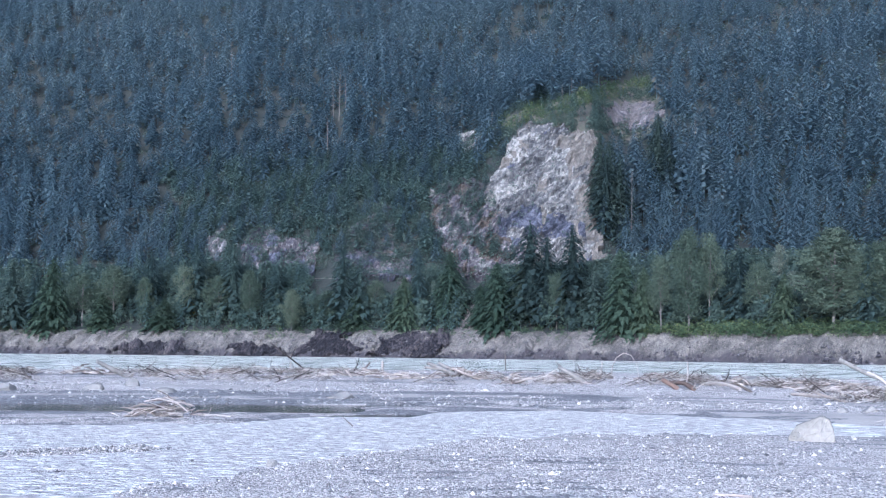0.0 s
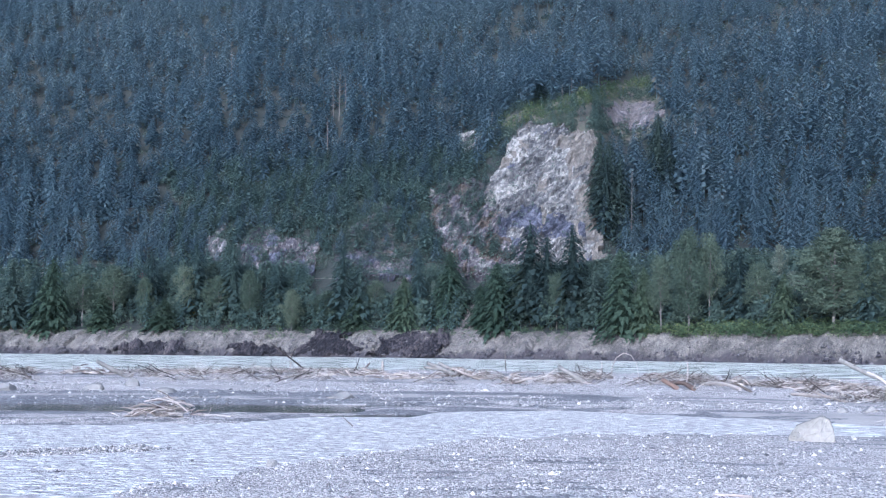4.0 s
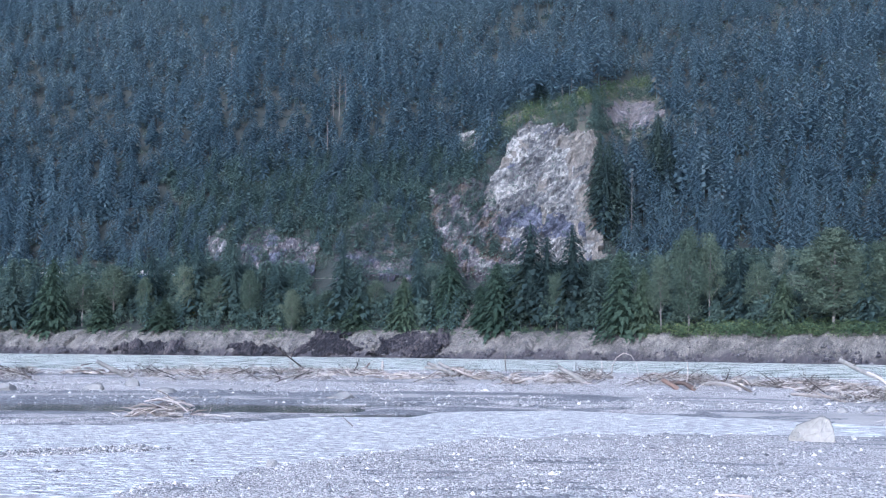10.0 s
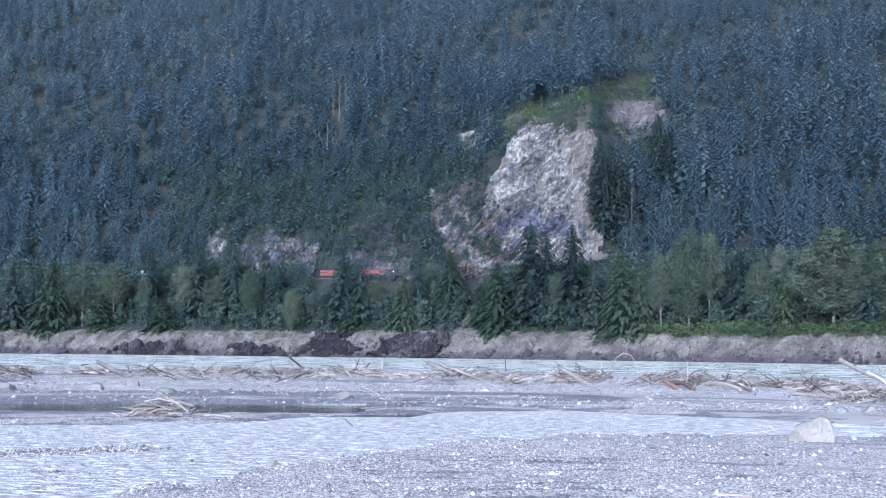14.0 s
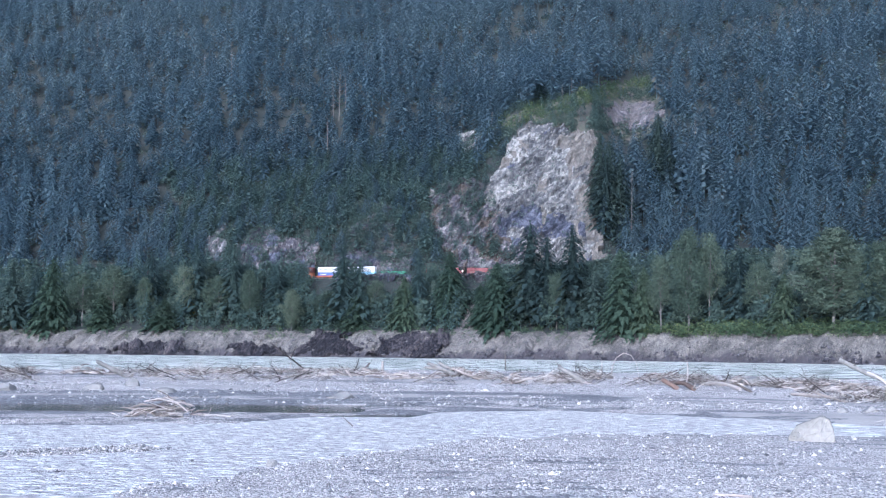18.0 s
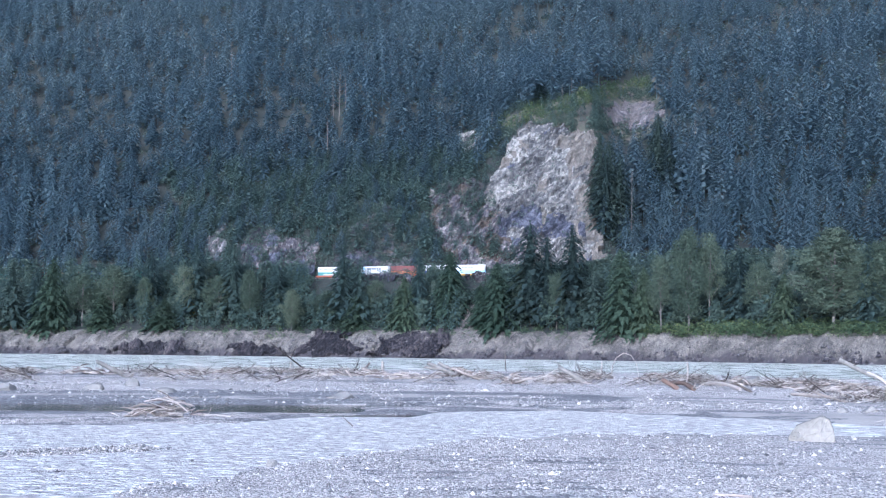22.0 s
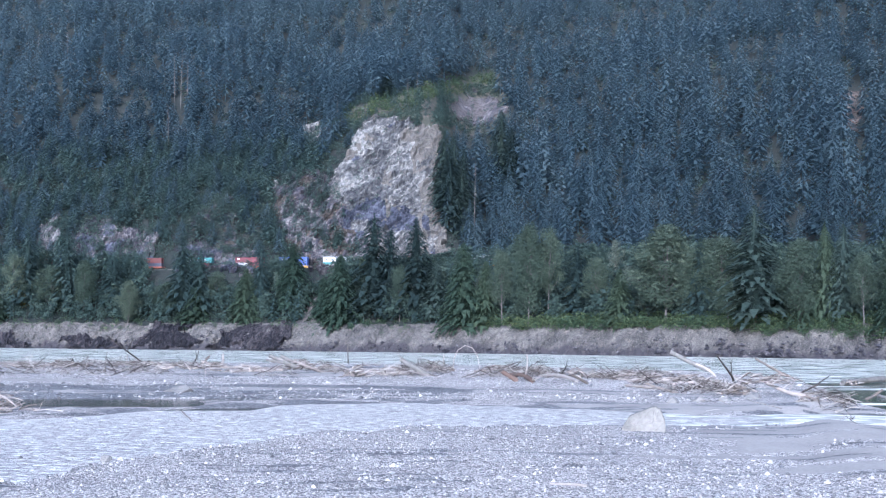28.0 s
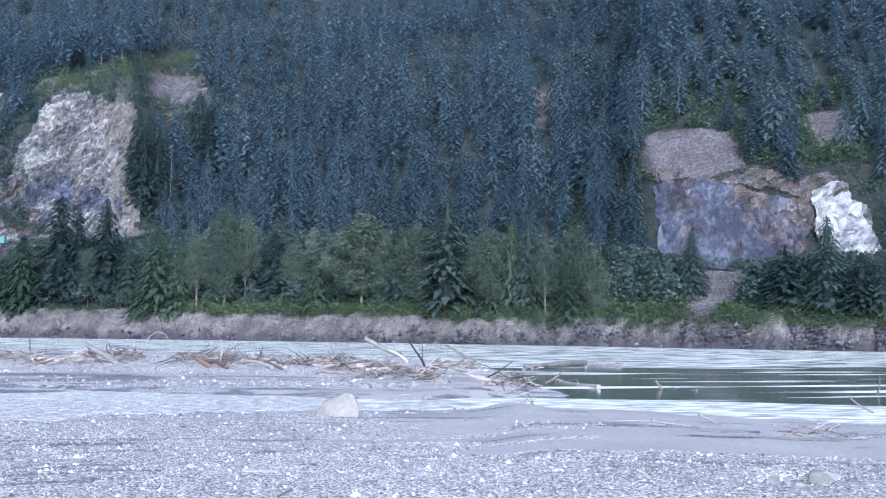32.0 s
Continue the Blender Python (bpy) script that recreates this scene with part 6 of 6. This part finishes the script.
def stick_points(rng):
    e = abs(rng.gauss(0.0, 0.42))
    bm = bmesh.new()
    t = rng.uniform(0.008, 0.024)
    m = Vector((rng.uniform(-0.1, 0.1), rng.uniform(-0.12, 0.12), 0.02 + 0.25 * math.sin(e) + rng.uniform(0, 0.05)))
    rod(bm, (-0.5 * math.cos(e), 0, -0.02), m, t, t * 0.8, 4)
    rod(bm, m, (0.5 * math.cos(e), rng.uniform(-0.1, 0.1), math.sin(e) * 0.75 + 0.02), t * 0.8, t * 0.4, 4)
    if rng.random() < 0.5:
        rod(bm, m, m + Vector((rng.uniform(-0.1, 0.3), rng.uniform(-0.2, 0.2), rng.uniform(0.05, 0.3))), t * 0.5, t * 0.3, 3)
    bmesh.ops.triangulate(bm, faces=bm.faces[:])
    bm.verts.index_update()
    out = np.array([v.co[:] for v in bm.verts]), np.array([[v.index for v in f.verts] for f in bm.faces])
    bm.free()
    return out


def stone_points(rng):
    """A rough stone of eight faces, one metre across."""
    sx, sy = rng.uniform(0.5, 0.75), rng.uniform(0.4, 0.55)
    pts = [(sx, 0, 0), (0, sy, 0), (-sx, 0, 0), (0, -sy, 0), (0, 0, 0.5), (0, 0, -0.4)]
    pts = [tuple(c + rng.uniform(-0.14, 0.14) for c in p) for p in pts]
    return np.array(pts), np.array([(0, 1, 4), (1, 2, 4), (2, 3, 4), (3, 0, 4), (1, 0, 5), (2, 1, 5), (3, 2, 5), (0, 3, 5)])


def build_debris():
    rng, pr = np.random.default_rng(41), random.Random(17)
    sticks = [stick_points(pr) for _ in range(14)]
    az = rng.uniform(-22, 27, 21000)
    line = np.where(az < 8, 158, 158 - 3.6 * (az - 8)) + rng.normal(0, 13, len(az)) * np.where(az < 8, 1.0, 0.75)
    x, y = line * np.sin(np.radians(az)), line * np.cos(np.radians(az))
    ok = (rough(x / 6, y / 9, 81, 3) > 0.3) & (land(az, line) > 0.05)
    az, r, x, y = az[ok], line[ok], x[ok], y[ok]
    z = land(az, r)
    n = len(az)
    many("driftwood_debris", sticks, np.stack([x, y, z + rng.uniform(0, 0.35, n), rng.lognormal(0.05, 0.5, n), rng.normal(0, 1.0, n) + np.pi * rng.integers(0, 2, n), rng.random(n), np.ones(n)], -1), [STICKS], "scattered grey-brown driftwood sticks along the bar", "driftwood")
    stones = [stone_points(pr) for _ in range(12)]

    def strew(az, r, size, label):
        x, y = r * np.sin(np.radians(az)), r * np.cos(np.radians(az))
        n = len(az)
        many("river_stones", stones, np.stack([x, y, land(az, r) + size * 0.12, size * 0.8, rng.uniform(0, 6.28, n), np.clip(rng.normal(0.45, 0.27, n), 0, 1), np.full(n, 1.3)], -1), [PEBBLE], label, "stones")

    # the near shore, the shingle beside the stream, the far side of the bar
    az = rng.uniform(-23, 46, 120000)
    r = np.sqrt(rng.uniform(25.0 ** 2, 76.0 ** 2, len(az)))
    x, y = r * np.sin(np.radians(az)), r * np.cos(np.radians(az))
    patch = rough(x / 6, y / 3, 83, 3)
    ok = (land(az, r) > -0.03) & (rng.random(len(az)) < np.clip(1.5 - r / 42, 0.15, 1.0) * (0.75 + 0.5 * patch))
    ok &= ~((az + 7 * rough(x / 9, y / 4, 57, 3) > 22) & (r > 41)) | (patch > 0.55)
    idx = np.where(ok)[0][:36000]
    strew(az[idx], r[idx], np.clip(rng.lognormal(-2.95, 0.5, len(idx)) * (0.75 + r[idx] / 120), 0.025, 0.26), "grey and white rounded river stones on the bar")
    az = rng.uniform(-24, -13, 1500)
    r = 52.5 + 0.25 * (az + 20) + rng.normal(0, 0.5, len(az))
    strew(az, r, np.clip(rng.lognormal(-2.5, 0.4, len(az)), 0.05, 0.3), "dark wet stones on a narrow spit in the stream")
    az = rng.uniform(-22, 29, 60000)
    r = np.sqrt(rng.uniform(90.0 ** 2, 205.0 ** 2, len(az)))
    x, y = r * np.sin(np.radians(az)), r * np.cos(np.radians(az))
    idx = np.where((land(az, r) > 0.0) & (r < BAR_EDGE(az)) & (rough(x / 14, y / 7, 85, 3) > -0.1))[0][:17000]
    strew(az[idx], r[idx], np.clip(rng.lognormal(-2.25, 0.5, len(idx)), 0.07, 0.5), "pale cobbles on the far side of the gravel bar")


def build_bank_stones():
    """Broken rock along the foot of the far bank and down its slumps."""
    rng, pr = np.random.default_rng(43), random.Random(19)
    shapes = [stone_points(pr) for _ in range(10)]
    az = rng.uniform(-23, 46, 9000)
    d = np.abs(rng.normal(0, 3.4, len(az))) - 1.5 + np.where(az > 28, rng.uniform(0, 7, len(az)), 0)
    r = SHORE(az) + d
    keep = rough(az * 1.6, d / 6, 87, 3) > -0.25
    az, r = az[keep][:5200], r[keep][:5200]
    n = len(az)
    size = np.clip(rng.lognormal(-0.35, 0.5, n), 0.25, 2.0)
    many("bank_stones", shapes, np.stack([r * np.sin(np.radians(az)), r * np.cos(np.radians(az)), land(az, r) + 0.45 + 0.1 * size, size, rng.uniform(0, 6.28, n), np.clip(rng.normal(0.42, 0.22, n), 0, 1), np.full(n, 1.2)], -1), [ROCK_DARK], "dark broken rock along the foot of the river bank", "stones")


def boulder(az, r, wide, high, label, seed, mat=None):
    """An angular boulder, bedded in the gravel."""
    rng = random.Random(seed)
    bm = bmesh.new()
    bmesh.ops.create_icosphere(bm, subdivisions=3, radius=1.0)
    cuts = [(Vector((rng.gauss(0, 1), rng.gauss(0, 1), rng.gauss(0.2, 0.8))).normalized(), rng.uniform(0.5, 0.8)) for _ in range(11)]
    for v in bm.verts:
        for n, d in cuts:
            over = v.co.dot(n) - d
            if over > 0:
                v.co -= n * over
        v.co *= 1 + 0.03 * rng.uniform(-1, 1)
        v.co = Vector((v.co.x * wide * 0.72, v.co.y * wide * 0.55, max(-0.35, v.co.z) * high * 1.1))
    me = bpy.data.meshes.new("boulder")
    bm.to_mesh(me)
    bm.free()
    me.materials.append(mat or BOULDER)
    ob = tagged(new("boulder", me), label, "rock")
    ob.matrix_basis = Matrix.Translation(at(az, r, 0.05)) @ pose(0, 0, 0, 0, 0, -az)


def white_boulder():
    """The big pale block by the stream: a low sloping back and a tall split end."""
    rng = random.Random(12)
    bm = bmesh.new()
    for x, z, half in ((-1.15, -0.3, 0.5), (-1.05, 0.25, 0.45), (-0.75, 0.72, 0.4), (-0.1, 0.98, 0.5), (0.55, 1.22, 0.45), (0.8, 1.12, 0.4), (1.0, 0.55, 0.5), (1.05, -0.3, 0.6), (0.2, -0.3, 0.8), (-0.5, 0.2, 0.75), (0.45, 0.45, 0.75)):
        for y in (-half, half):
            bm.verts.new((x + rng.uniform(-0.06, 0.06), y + rng.uniform(-0.1, 0.1), z + rng.uniform(-0.04, 0.04)))
    made = bmesh.ops.convex_hull(bm, input=bm.verts[:])
    bmesh.ops.delete(bm, geom=[g for g in made["geom_interior"] + made["geom_unused"] if isinstance(g, bmesh.types.BMVert)], context="VERTS")
    bmesh.ops.bevel(bm, geom=bm.edges[:], offset=0.035, segments=1, affect="EDGES")
    bmesh.ops.subdivide_edges(bm, edges=bm.edges[:], cuts=2, use_grid_fill=True)
    for v in bm.verts:
        v.co += Vector((rng.gauss(0, 1), rng.gauss(0, 1), rng.gauss(0, 1))) * 0.014
    me = bpy.data.meshes.new("boulder")
    bm.to_mesh(me)
    bm.free()
    me.materials.append(WHITE_STONE)
    ob = tagged(new("boulder", me), "big pale angular boulder on the gravel beside the stream", "rock")
    ob.matrix_basis = Matrix.Translation(at(17.5, 61.5, 0.0)) @ pose(0, 0, 0, 0, 0, -17.5)


def build_boulders():
    white_boulder()
    boulder(14.8, 134, 2.6, 1.3, "pale rounded rock among the driftwood", 5)
    boulder(-4.9, 101, 2.2, 0.55, "low pale rock at the edge of a pool", 7)
    for k, (az, r, w) in enumerate([(-20.3, 112, 1.6), (-16.6, 113, 1.5), (-13.2, 108, 1.3), (-14.8, 118, 1.4), (-8.2, 46.5, 0.45), (20.0, 92, 0.9), (21.3, 93, 0.8), (22.6, 96, 1.0), (18.9, 90, 0.7), (38.2, 34.2, 0.45), (39.3, 36.4, 0.6), (40.6, 36.6, 0.7), (38.9, 33.6, 0.35)]):
        boulder(az, r, w, w * 0.5, "small pale rounded rock on the gravel bar", 20 + k)


build_logs()
build_heaps()
build_debris()
build_bank_stones()
build_boulders()


# ---- what moves ----
def motions():
    """The train runs at a steady 16 m/s along the bench; the river glides by with its current streaks."""
    for ob, s, lift in MOVERS:
        rows = []
        for k in range(17):
            x, y, turn = on_line(s + 16.0 * 2 * k)
            rows.append((2.0 * k, pose(x, y, RAIL_Z + lift, 0, 0, turn)))
        walk(ob, rows)
    walk(river, [(2.0 * k, pose(1.5 * 2 * k, 0, 0)) for k in range(17)])


motions()
